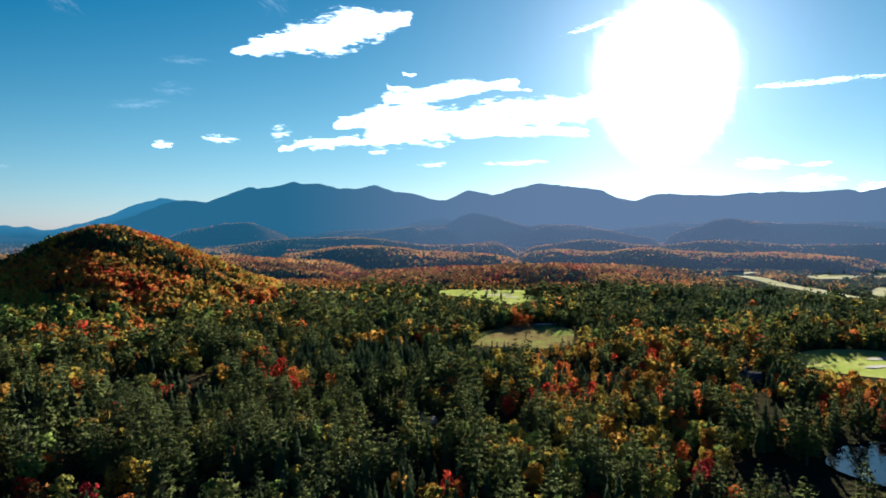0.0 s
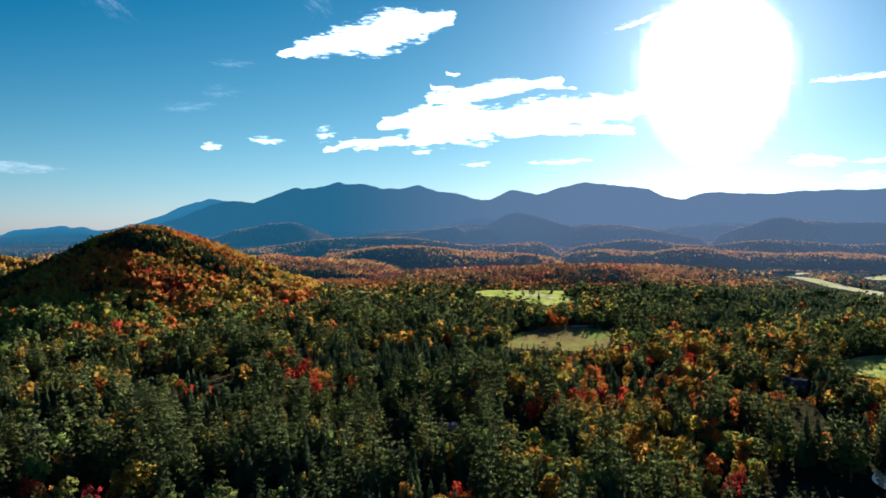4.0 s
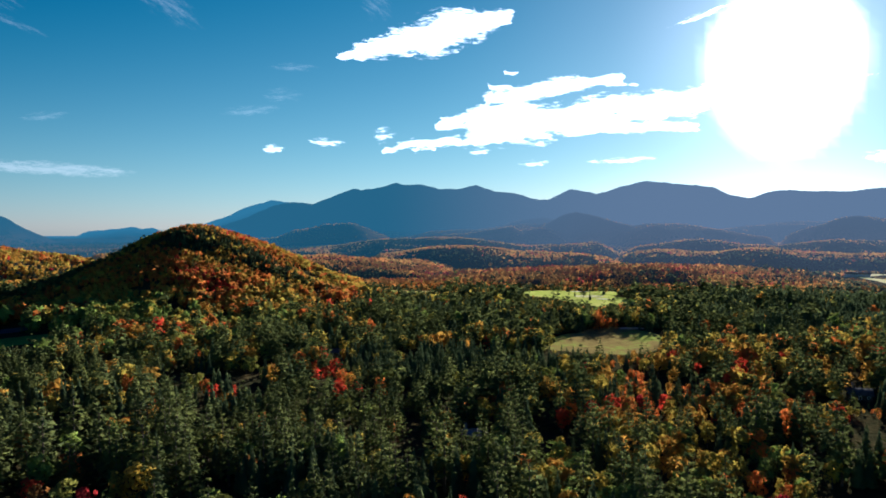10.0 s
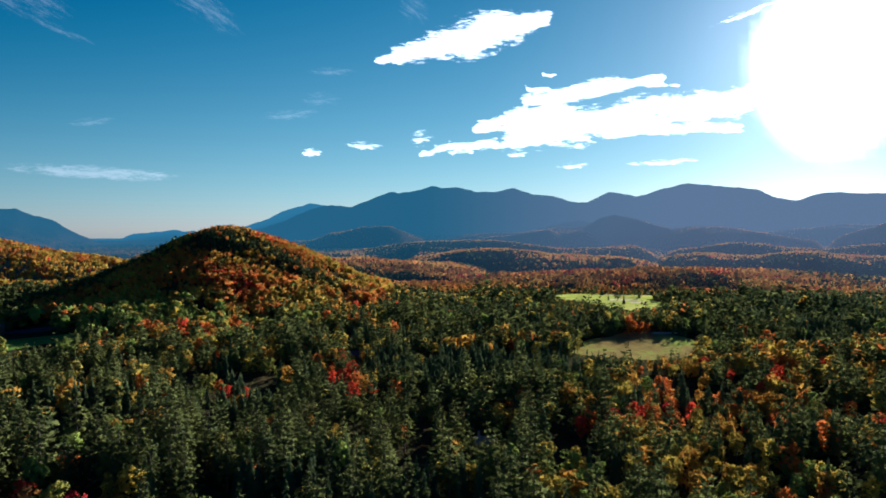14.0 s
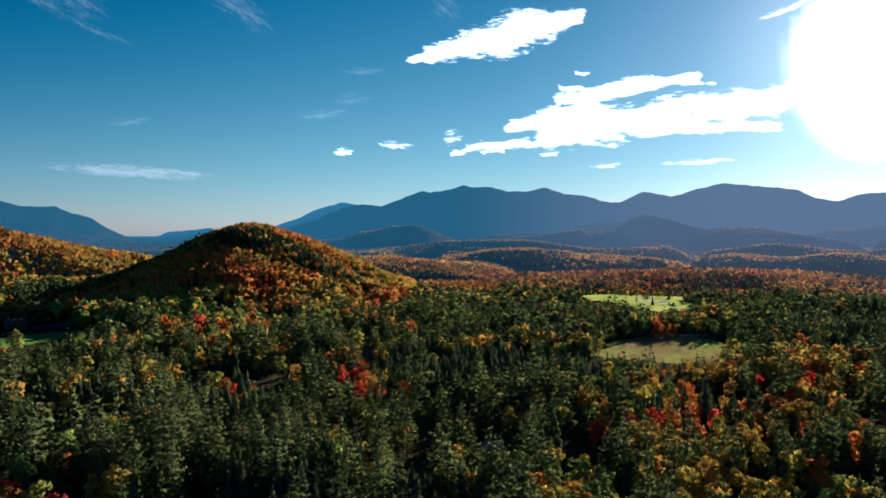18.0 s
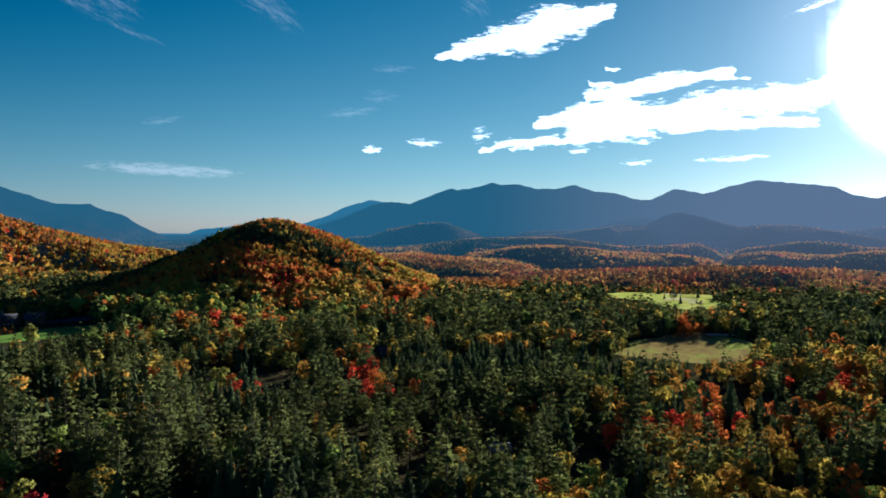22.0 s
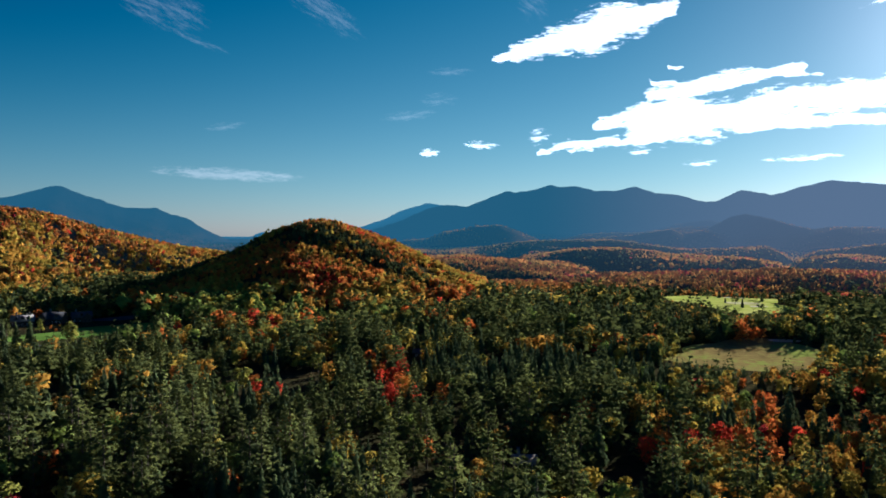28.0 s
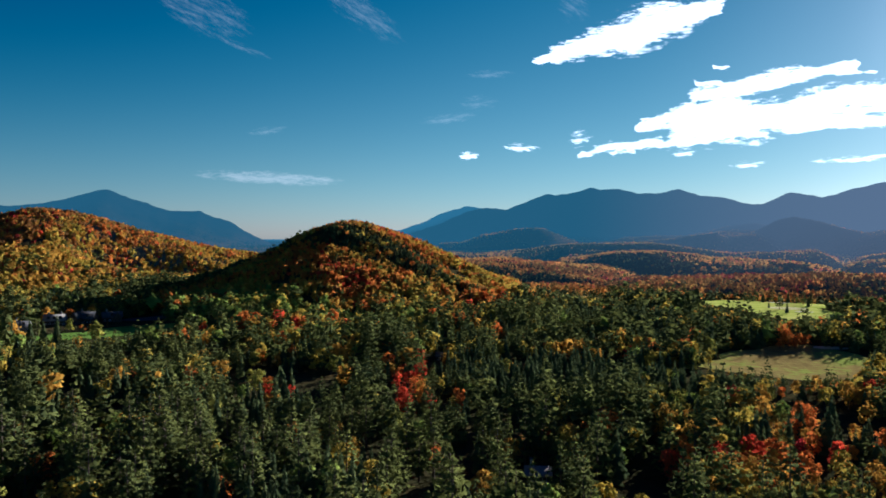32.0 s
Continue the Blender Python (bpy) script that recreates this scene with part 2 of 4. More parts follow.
def rough_material(name, stops, size, rough=0.9, bump=0.4, fine=8.0):
    """Earth, grass, bark, stone: colour from coarse and fine noise, with relief."""
    m, n, l = nodes_of(name)
    bsdf = n["Principled BSDF"]
    geo = n.new("ShaderNodeNewGeometry")
    a, b = n.new("ShaderNodeTexNoise"), n.new("ShaderNodeTexNoise")
    a.inputs["Scale"].default_value, a.inputs["Detail"].default_value = 1 / size, 5
    b.inputs["Scale"].default_value, b.inputs["Detail"].default_value = fine / size, 4
    mix = n.new("ShaderNodeMath")
    mix.operation = "MULTIPLY_ADD"
    for t_ in (a, b):
        l.new(geo.outputs["Position"], t_.inputs["Vector"])
    l.new(b.outputs["Fac"], mix.inputs[0])
    mix.inputs[1].default_value = 0.5
    l.new(a.outputs["Fac"], mix.inputs[2])
    ramp = ramp_of(n, stops)
    l.new(mix.outputs[0], ramp.inputs[0])
    l.new(ramp.outputs[0], bsdf.inputs["Base Color"])
    bsdf.inputs["Roughness"].default_value = rough
    bsdf.inputs["Specular IOR Level"].default_value = 0.0
    if bump:
        bm_ = n.new("ShaderNodeBump")
        bm_.inputs["Strength"].default_value, bm_.inputs["Distance"].default_value = bump, size / fine
        l.new(b.outputs["Fac"], bm_.inputs["Height"])
        l.new(bm_.outputs[0], bsdf.inputs["Normal"])
    return m


M_FLOOR = rough_material("forest_floor", [(0.45, (0.016, 0.018, 0.009)), (0.72, (0.036, 0.034, 0.015)), (0.95, (0.066, 0.048, 0.020))], 30)
M_GRASS = rough_material("mown_grass", [(0.45, (0.24, 0.30, 0.045)), (0.7, (0.38, 0.43, 0.075)), (0.95, (0.50, 0.48, 0.13))], 26, bump=0.2)
M_LAWN = rough_material("green_lawn", [(0.45, (0.09, 0.17, 0.028)), (0.9, (0.16, 0.27, 0.045))], 12, bump=0.2)
M_HAY = rough_material("dry_meadow", [(0.50, (0.15, 0.11, 0.040)), (0.74, (0.24, 0.18, 0.060)), (0.92, (0.24, 0.29, 0.055))], 46, bump=0.3)
M_FAIRWAY = rough_material("pale_fairway", [(0.45, (0.34, 0.33, 0.13)), (0.7, (0.48, 0.45, 0.21)), (0.95, (0.60, 0.54, 0.32))], 60, bump=0.2)
M_SAND = rough_material("sand", [(0.4, (0.45, 0.40, 0.30)), (0.9, (0.62, 0.56, 0.43))], 4, bump=0.2)
M_ROAD = rough_material("asphalt", [(0.4, (0.05, 0.05, 0.05)), (0.9, (0.09, 0.09, 0.085))], 6, bump=0.2)
M_BARK = rough_material("bark", [(0.4, (0.05, 0.038, 0.028)), (0.9, (0.13, 0.10, 0.075))], 1.2, bump=0.6)
M_RANGE = rough_material("far_mountain_woods", [(0.50, (0.026, 0.032, 0.018)), (0.66, (0.080, 0.056, 0.028)), (0.80, (0.20, 0.090, 0.040)), (1.0, (0.30, 0.14, 0.055))],
                         150, bump=0.6, fine=22)


def painted_haze(m, nearest=1200, farthest=3650, most=0.94):
    """Blue haze painted into a far surface as emission: it veils more with the way, and is paler below the sun."""
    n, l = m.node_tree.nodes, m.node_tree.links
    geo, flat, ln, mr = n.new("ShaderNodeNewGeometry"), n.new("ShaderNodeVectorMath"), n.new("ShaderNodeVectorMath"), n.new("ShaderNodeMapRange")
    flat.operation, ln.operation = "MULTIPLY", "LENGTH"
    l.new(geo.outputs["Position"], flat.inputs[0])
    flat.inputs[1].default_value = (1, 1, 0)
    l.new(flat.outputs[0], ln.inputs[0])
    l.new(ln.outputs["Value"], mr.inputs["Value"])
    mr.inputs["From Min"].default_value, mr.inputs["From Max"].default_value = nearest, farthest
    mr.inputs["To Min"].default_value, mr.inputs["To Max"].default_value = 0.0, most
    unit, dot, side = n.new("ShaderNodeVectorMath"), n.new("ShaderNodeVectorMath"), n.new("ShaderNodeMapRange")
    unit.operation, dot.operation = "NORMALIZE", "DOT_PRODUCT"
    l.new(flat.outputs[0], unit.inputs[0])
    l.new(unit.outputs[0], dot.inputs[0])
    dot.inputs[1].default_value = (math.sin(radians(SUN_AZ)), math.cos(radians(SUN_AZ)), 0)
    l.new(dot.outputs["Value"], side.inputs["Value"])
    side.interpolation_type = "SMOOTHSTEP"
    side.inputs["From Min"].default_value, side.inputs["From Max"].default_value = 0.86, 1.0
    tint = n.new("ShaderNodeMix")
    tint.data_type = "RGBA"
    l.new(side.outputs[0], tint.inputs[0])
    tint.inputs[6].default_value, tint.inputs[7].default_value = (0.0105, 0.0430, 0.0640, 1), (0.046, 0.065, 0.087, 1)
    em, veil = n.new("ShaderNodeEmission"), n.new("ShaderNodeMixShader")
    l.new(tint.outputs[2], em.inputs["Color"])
    # the haze painted on the hindmost peaks is paler still
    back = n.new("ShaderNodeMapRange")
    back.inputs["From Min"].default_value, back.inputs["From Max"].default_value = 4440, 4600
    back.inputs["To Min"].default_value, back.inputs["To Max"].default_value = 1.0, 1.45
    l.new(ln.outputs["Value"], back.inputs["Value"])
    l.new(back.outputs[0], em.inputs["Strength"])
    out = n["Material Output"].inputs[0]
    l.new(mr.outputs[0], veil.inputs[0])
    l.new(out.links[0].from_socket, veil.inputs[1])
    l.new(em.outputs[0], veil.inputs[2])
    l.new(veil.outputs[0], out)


def spruce_zone(m):
    """Dark spruce takes over from the coloured woods higher up."""
    n, l = m.node_tree.nodes, m.node_tree.links
    bsdf = n["Principled BSDF"]
    geo, sep, mr, mix = n.new("ShaderNodeNewGeometry"), n.new("ShaderNodeSeparateXYZ"), n.new("ShaderNodeMapRange"), n.new("ShaderNodeMix")
    l.new(geo.outputs["Position"], sep.inputs[0])
    l.new(sep.outputs["Z"], mr.inputs["Value"])
    mr.inputs["From Min"].default_value, mr.inputs["From Max"].default_value = 30, 105
    mix.data_type = "RGBA"
    old = bsdf.inputs["Base Color"].links[0].from_socket
    l.new(mr.outputs[0], mix.inputs[0])
    l.new(old, mix.inputs[6])
    mix.inputs[7].default_value = (0.060, 0.050, 0.032, 1)
    l.new(mix.outputs[2], bsdf.inputs["Base Color"])


spruce_zone(M_RANGE)
# haze painted into the range and the far ground as emission
painted_haze(M_RANGE)
painted_haze(M_FLOOR)
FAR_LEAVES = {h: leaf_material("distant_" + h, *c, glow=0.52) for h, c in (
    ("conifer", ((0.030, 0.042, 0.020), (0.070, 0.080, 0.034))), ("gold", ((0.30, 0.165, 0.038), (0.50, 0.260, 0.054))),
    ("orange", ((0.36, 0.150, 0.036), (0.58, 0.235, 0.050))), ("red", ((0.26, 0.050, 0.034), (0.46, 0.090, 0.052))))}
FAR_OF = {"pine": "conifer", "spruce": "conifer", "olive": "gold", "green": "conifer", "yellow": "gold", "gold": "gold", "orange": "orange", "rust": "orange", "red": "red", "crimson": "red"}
# the far leaves carry the same painted haze
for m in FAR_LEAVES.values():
    painted_haze(m)


# ---------------------------------------------------------------- meshes
def mesh_of(name, verts, faces, mats, index=None, smooth_=False, normals=None):
    """A mesh from arrays: verts (n, 3), faces (m, k), and a normal for each vertex where given."""
    me = bpy.data.meshes.new(name)
    verts, faces = np.asarray(verts, np.float32), np.asarray(faces, np.int32)
    k = faces.shape[1]
    me.vertices.add(len(verts))
    me.vertices.foreach_set("co", verts.ravel())
    me.loops.add(faces.size)
    me.loops.foreach_set("vertex_index", faces.ravel())
    me.polygons.add(len(faces))
    me.polygons.foreach_set("loop_start", np.arange(0, faces.size, k, dtype=np.int32))
    for mt in mats:
        me.materials.append(mt)
    if index is not None:
        me.polygons.foreach_set("material_index", np.asarray(index, np.int32))
    if smooth_ or normals is not None:
        me.polygons.foreach_set("use_smooth", np.ones(len(faces), bool))
    me.update(calc_edges=True)
    if normals is not None:
        att = me.attributes.new("custom_normal", "FLOAT_VECTOR", "POINT")
        att.data.foreach_set("vector", np.asarray(normals, np.float32).ravel())
        me.update()
    return me


def grid_faces(nu, nv, wrap=False):
    i, j = np.meshgrid(np.arange(nu if wrap else nu - 1), np.arange(nv - 1), indexing="ij")
    i2 = (i + 1) % nu
    return np.stack([i * nv + j, i * nv + j + 1, i2 * nv + j + 1, i2 * nv + j], -1).reshape(-1, 4)


def part(name, me, parent=None, label=""):
    ob = new(name, me)
    if parent is not None:
        ob.parent = parent
    return tagged(ob, label) if label else ob


# ground: one sheet all the way round, finer ahead
az = np.concatenate([np.arange(-66, 50, 0.33), np.arange(50, 294, 4.0)])
rad = np.concatenate([np.arange(0.5, 300, 12), 300 * 1.0135 ** np.arange(0, 210)])
rad = rad[rad < 4950]
A, R = np.meshgrid(az, rad, indexing="ij")
X, Y = R * np.sin(np.radians(A)), R * np.cos(np.radians(A))
ahead = (A < 50)
Z = np.where(R > 2500, np.where(ahead, mountains(np.where(ahead, A, 0), R) - smooth(2700, 3000, R) * 6, land(X, Y)), land(X, Y))
sheet = mesh_of("ground", np.stack([X, Y, Z], -1).reshape(-1, 3), grid_faces(len(az), len(rad), True), [M_FLOOR], smooth_=True)
tagged(new("ground", sheet), "rolling valley floor of dark forest soil reaching the horizon", "ground", kind="structure")

# the range on the horizon
az = np.arange(-62, 40, 0.2)
rad = np.arange(2660, 4900, 15.0)
A, R = np.meshgrid(az, rad, indexing="ij")
X, Y = R * np.sin(np.radians(A)), R * np.cos(np.radians(A))
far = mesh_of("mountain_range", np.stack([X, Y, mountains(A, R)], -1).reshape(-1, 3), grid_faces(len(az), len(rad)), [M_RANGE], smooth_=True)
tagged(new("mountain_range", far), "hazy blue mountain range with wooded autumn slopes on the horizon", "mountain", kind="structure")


# ---------------------------------------------------------------- sun and clouds in the sky
MID = Vector((38, 48, 94))


def glow_material(name, color, strength, kind, edge=(0.38, 0.80)):
    """Light added to what lies behind it, so that it shades nothing."""
    m, n, l = nodes_of(name)
    n.remove(n["Principled BSDF"])
    em, tr, add = n.new("ShaderNodeEmission"), n.new("ShaderNodeBsdfTransparent"), n.new("ShaderNodeAddShader")
    em.inputs["Color"].default_value = (*color, 1)
    att = n.new("ShaderNodeAttribute")
    att.attribute_name = "thickness"
    val = att.outputs["Fac"]
    if kind == "cloud":
        tc, mp = n.new("ShaderNodeTexCoord"), n.new("ShaderNodeMapping")
        mp.inputs["Scale"].default_value = (0.0045, 0.022, 0.0045)
        tex = n.new("ShaderNodeTexNoise")
        tex.inputs["Scale"].default_value, tex.inputs["Detail"].default_value, tex.inputs["Roughness"].default_value = 1.5, 11, 0.78
        l.new(tc.outputs["Object"], mp.inputs["Vector"])
        l.new(mp.outputs[0], tex.inputs["Vector"])
        ma, mb = n.new("ShaderNodeMath"), n.new("ShaderNodeMath")
        ma.operation, mb.operation = "MULTIPLY_ADD", "MULTIPLY_ADD"
        l.new(tex.outputs["Fac"], ma.inputs[0])
        ma.inputs[1].default_value, ma.inputs[2].default_value = 4.6, -2.3
        l.new(att.outputs["Fac"], mb.inputs[0])
        mb.inputs[1].default_value = 1.35
        l.new(ma.outputs[0], mb.inputs[2])
        mr = n.new("ShaderNodeMapRange")
        mr.interpolation_type = "SMOOTHSTEP"
        mr.inputs["From Min"].default_value, mr.inputs["From Max"].default_value = edge
        l.new(mb.outputs[0], mr.inputs["Value"])
        # nothing past the cloud's own edge
        ed = n.new("ShaderNodeMapRange")
        ed.inputs["From Min"].default_value, ed.inputs["From Max"].default_value = 0.02, 0.25
        l.new(att.outputs["Fac"], ed.inputs["Value"])
        mm = n.new("ShaderNodeMath")
        mm.operation = "MULTIPLY"
        l.new(mr.outputs[0], mm.inputs[0])
        l.new(ed.outputs[0], mm.inputs[1])
        val = mm.outputs[0]
    mu = n.new("ShaderNodeMath")
    mu.operation = "MULTIPLY"
    l.new(val, mu.inputs[0])
    mu.inputs[1].default_value = strength
    l.new(mu.outputs[0], em.inputs["Strength"])
    l.new(em.outputs[0], add.inputs[0])
    l.new(tr.outputs[0], add.inputs[1])
    l.new(add.outputs[0], n["Material Output"].inputs[0])
    return m


def sky_sheet(name, az_, el_, w, h, tilt, field, mat, dist=4800, label="", cells=(48, 24), category="cloud"):
    """A thin sheet of cloud, w by h degrees, square to the line of sight, whose thickness follows field(u, v) in -1..1."""
    d = Vector((math.sin(radians(az_)) * math.cos(radians(el_)), math.cos(radians(az_)) * math.cos(radians(el_)), math.sin(radians(el_))))
    W, H = dist * math.tan(radians(w / 2)), dist * math.tan(radians(h / 2))
    u, v = np.meshgrid(np.linspace(-1, 1, cells[0]), np.linspace(-1, 1, cells[1]), indexing="ij")
    bow = 1 / np.sqrt(1 + (u * W / dist) ** 2 + (v * H / dist) ** 2)
    co = np.stack([u * W * bow, v * H * bow, dist * (bow - 1)], -1).reshape(-1, 3)
    me = mesh_of(name, co, grid_faces(*cells), [mat], smooth_=True)
    ragged = 1.0 if category == "sun" else 0.45 + 1.1 * fbm(u * W + 40 * az_, v * H * 3.2 + 900 * el_, 330, 61, 5)
    att = me.attributes.new("thickness", "FLOAT", "POINT")
    att.data.foreach_set("value", np.clip(field(-u, v) * ragged, 0, 1.5).astype(np.float32).ravel())
    ob = new(name, me)
    ob.matrix_world = look(MID + d * dist, MID, 0) @ pose(0, 0, 0, 0, 0, -tilt)
    return tagged(ob, label, category, kind="structure")


def blob(u, v, cu, cv, a, b, s=1.0, slope=0.0):
    return s * np.clip(1 - ((u - cu) / a) ** 2 - ((v - cv - slope * (u - cu)) / b) ** 2, 0, 1) ** 0.9


def banks(u, v, w, h, strokes):
    """Cloud heaped along strokes: both ends and both half-widths in degrees."""
    x, y = u * math.tan(radians(w / 2)) / math.tan(radians(1)), v * math.tan(radians(h / 2)) / math.tan(radians(1))
    x, y = x + (fbm(x, y * 2.0, 1.1, 5, 4) - 0.5) * 1.1, y + (fbm(x, y * 2.0, 0.8, 8, 4) - 0.5) * 0.5
    out = 0 * u
    for x0, y0, x1, y1, r0, r1 in strokes:
        k = np.clip(((x - x0) * (x1 - x0) + (y - y0) * (y1 - y0)) / ((x1 - x0) ** 2 + (y1 - y0) ** 2), 0, 1)
        d = np.hypot(x - x0 - k * (x1 - x0), y - y0 - k * (y1 - y0)) / (r0 + k * (r1 - r0))
        out = np.maximum(out, np.clip((1.42 - d) * 0.92, 0, 1.2))
    return out


M_CLOUD = glow_material("bright_cloud", (1.0, 0.97, 0.94), 0.46, "cloud")
M_WISP = glow_material("thin_cloud", (1.0, 0.90, 0.84), 0.055, "cloud", (0.15, 1.5))
M_SUN = glow_material("sun_glare", (1.0, 0.97, 0.93), 0.58, "sun")


def sun_field(u, v):
    r = np.hypot(u, v)
    # the disc and its bloom, and a painted glow of haze between it and the horizon
    disc = 1.5 * smooth(0.190, 0.125, np.hypot(u, (v + 0.03) * np.where(v > -0.03, 1.0, 0.74)))
    ring = 0.30 * np.clip(1 - r / 0.44, 0, 1) ** 2 + 0.12 * np.clip(1 - r, 0, 1) ** 2.0
    low = 0.20 * np.exp(-((v + 0.40) / 0.11) ** 2 - (u / 0.34) ** 2)
    return np.clip(disc + ring + low, 0, 1.5) * smooth(1.0, 0.9, r)


sky_sheet("sun_glare", SUN_AZ, 13.0, 56, 56, 0, sun_field, M_SUN, 4850, "low sun blazing white in its glare", (81, 81), "sun")
UPPER = [(-5.14, -1.93, 1.74, -0.39, 0.62, 1.60), (1.74, -0.39, 6.40, 0.78, 1.55, 0.5), (-6.67, -2.27, -4.49, -1.88, 0.18, 0.46), (-0.28, -1.88, 1.15, -1.48, 0.23, 0.28)]
GREAT = [(-5.48, 0.95, 0.78, 1.80, 0.56, 0.60), (0.78, 1.80, 4.44, 2.25, 0.56, 0.28), (3.67, 1.85, 5.68, 1.56, 0.19, 0.11), (-9.5, -0.92, -5.85, -0.27, 0.40, 0.72),
         (-5.85, -0.27, -2.6, -0.22, 0.70, 0.95), (-6.24, -1.41, -1.72, -1.31, 1.10, 1.45), (-1.73, -0.93, 0.82, -0.83, 1.30, 1.05), (0.82, -0.83, 4.03, -0.10, 1.10, 1.10),
         (4.03, -0.10, 10.5, 0.25, 1.10, 1.00), (0.83, -1.50, 10.5, -1.62, 0.55, 0.26), (-14.49, -3.0, -12.37, -2.52, 0.26, 0.30), (-12.37, -2.48, -8.15, -2.29, 0.28, 0.42),
         (-11.97, -2.95, -10.04, -3.02, 0.13, 0.13), (-8.16, -2.49, -6.24, -2.35, 0.38, 0.51), (-5.47, 1.90, -3.67, 1.83, 0.15, 0.11), (-4.38, 3.06, -3.31, 2.82, 0.13, 0.09)]
sky_sheet("cloud", -10.2, 15.75, 19, 7, 0, lambda u, v: banks(u, v, 19, 7, UPPER), M_CLOUD, label="bright white streaked cloud", cells=(150, 60))
sky_sheet("cloud", 0.7, 9.32, 34, 9, 0, lambda u, v: banks(u, v, 34, 9, GREAT), M_CLOUD, label="large bright white cloud with ragged edges and a blue gap", cells=(240, 80))
one = lambda u, v: blob(u, v, 0, 0, 1.0, 1.0, 0.54)
for a_, e_, w_, h_, t_ in ((-18.1, 6.8, 3.4, 0.9, -6), (27.6, 4.6, 3.0, 0.5, 0), (-22.3, 6.2, 2.0, 0.8, 0), (-13.5, 7.4, 2.2, 1.7, 0), (-5.8, 6.1, 2.2, 0.7, 0), (-1.3, 5.1, 3.0, 0.7, 0),
                           (27.4, 10.4, 12, 0.6, 0), (5.8, 5.2, 6.5, 0.6, 0), (31.2, 2.8, 3.2, 1.3, 12), (11.3, 15.6, 5.2, 0.6, 14), (24.0, 4.7, 4.5, 1.2, -4), (27.7, 3.3, 4.6, 1.5, 0)):
    sky_sheet("cloud", a_, e_, w_, h_, t_, one, M_CLOUD, label="small bright white cloud", cells=(24, 12))
for a_, e_, w_, h_, t_ in ((-21.5, 10.3, 3.6, 1.5, 0), (-23.9, 9.1, 5.0, 1.0, 6), (-20.7, 12.5, 4.6, 0.8, 0), (-14.0, 17.2, 3.0, 2.6, -40), 
                           (-30.7, 16.8, 8.0, 2.6, -32), (-42.9, 16.5, 8.0, 4.0, -25), (-38.2, 7.9, 3.6, 0.8, 8), (-40.0, 14.0, 5.0, 0.7, -20)):
    sky_sheet("cloud", a_, e_, w_, h_, t_, one, M_WISP, label="thin pale wisp of cloud", cells=(24, 12))
M_VEIL = glow_material("veil_cloud", (1.0, 0.80, 0.74), 0.085, "cloud", (0.15, 1.3))
sky_sheet("cloud", -37.9, 4.27, 12.5, 1.2, -2, lambda u, v: blob(u, v, 0, 0, 1, 1, 0.85), M_VEIL, label="long pale pinkish streak of cloud", cells=(48, 14))


# ---------------------------------------------------------------- open ground in the woods
def near_ellipse(x, y, cx, cy, a, b, turn):
    c, s = math.cos(radians(turn)), math.sin(radians(turn))
    u, v = ((x - cx) * c + (y - cy) * s) / a, (-(x - cx) * s + (y - cy) * c) / b
    return np.hypot(u, v)


def outline(corners):
    """The centre of a field, and the bearings and distances of its corners from there."""
    p = np.array(corners, float)
    cx, cy = p.mean(axis=0)
    t, q = np.arctan2(p[:, 1] - cy, p[:, 0] - cx), np.hypot(p[:, 0] - cx, p[:, 1] - cy)
    i = np.argsort(t)
    return cx, cy, t[i], q[i]


# name, centre, half-length, half-width, turn of the long side, material, label
OPENINGS = [
    ("meadow", [(20, 594), (36, 622), (55, 672), (90, 712), (121, 657), (117, 606), (92, 578), (54, 577)], M_HAY, "mown meadow of dry and green grass among trees"),
    ("golf_fairway", [(4, 1086), (46, 1122), (98, 1144), (110, 1032), (82, 900), (53, 946), (31, 983)], M_GRASS, "bright green golf fairway in a forest clearing"),
    ("meadow", [(254, 514), (278, 542), (330, 562), (372, 520), (332, 480), (291, 458), (268, 486)], M_GRASS, "open grassy meadow at the edge of the woods"),
    ("golf_fairway", (628, 1265, 315, 20, 85), M_FAIRWAY, "pale sunlit golf fairway between rows of trees"),
    ("golf_fairway", (868, 1560, 115, 48, 52), M_FAIRWAY, "pale sunlit golf fairway between rows of trees"),
    ("golf_fairway", (1020, 1600, 110, 34, 60), M_FAIRWAY, "pale sunlit golf fairway between rows of trees"),
    ("golf_fairway", (700, 1640, 60, 24, 40), M_FAIRWAY, "pale sunlit golf fairway between rows of trees"),
    ("golf_fairway", (715, 1130, 110, 20, 60), M_FAIRWAY, "pale sunlit golf fairway between rows of trees"),
    ("lawn", (-425, 503, 40, 19, 52), M_LAWN, "green mown lawn in front of the lodge"),
    ("lawn", (-412, 545, 38, 17, 40), M_LAWN, "shaded green lawn beside the lodge"),
    ("marsh", (-190, 1062, 64, 34, 10), M_HAY, "brown marsh at the foot of the hill"),
]
POND = (196, 290, 40, 26, 25)
FAR_POND = (-800, 940, 62, 15, 62)


def is_open(x, y, grow=0.0):
    hit = np.zeros(np.shape(x), bool)
    wob = 0.8 + 0.4 * fbm(x, y, 45, 77)
    for _, shape, _, _ in OPENINGS:
        if isinstance(shape, list):
            cx, cy, t, q = outline(shape)
            hit |= np.hypot(x - cx, y - cy) < (np.interp(np.arctan2(y - cy, x - cx), t, q, period=2 * math.pi) + grow) * (0.5 + 0.5 * wob)
        else:
            cx, cy, a, b, turn = shape
            hit |= near_ellipse(x, y, cx, cy, a + grow, b + grow, turn) < wob
    for cx, cy, a, b, turn in (POND, FAR_POND):
        hit |= near_ellipse(x, y, cx, cy, a + grow, b + grow, turn) < wob
    return hit


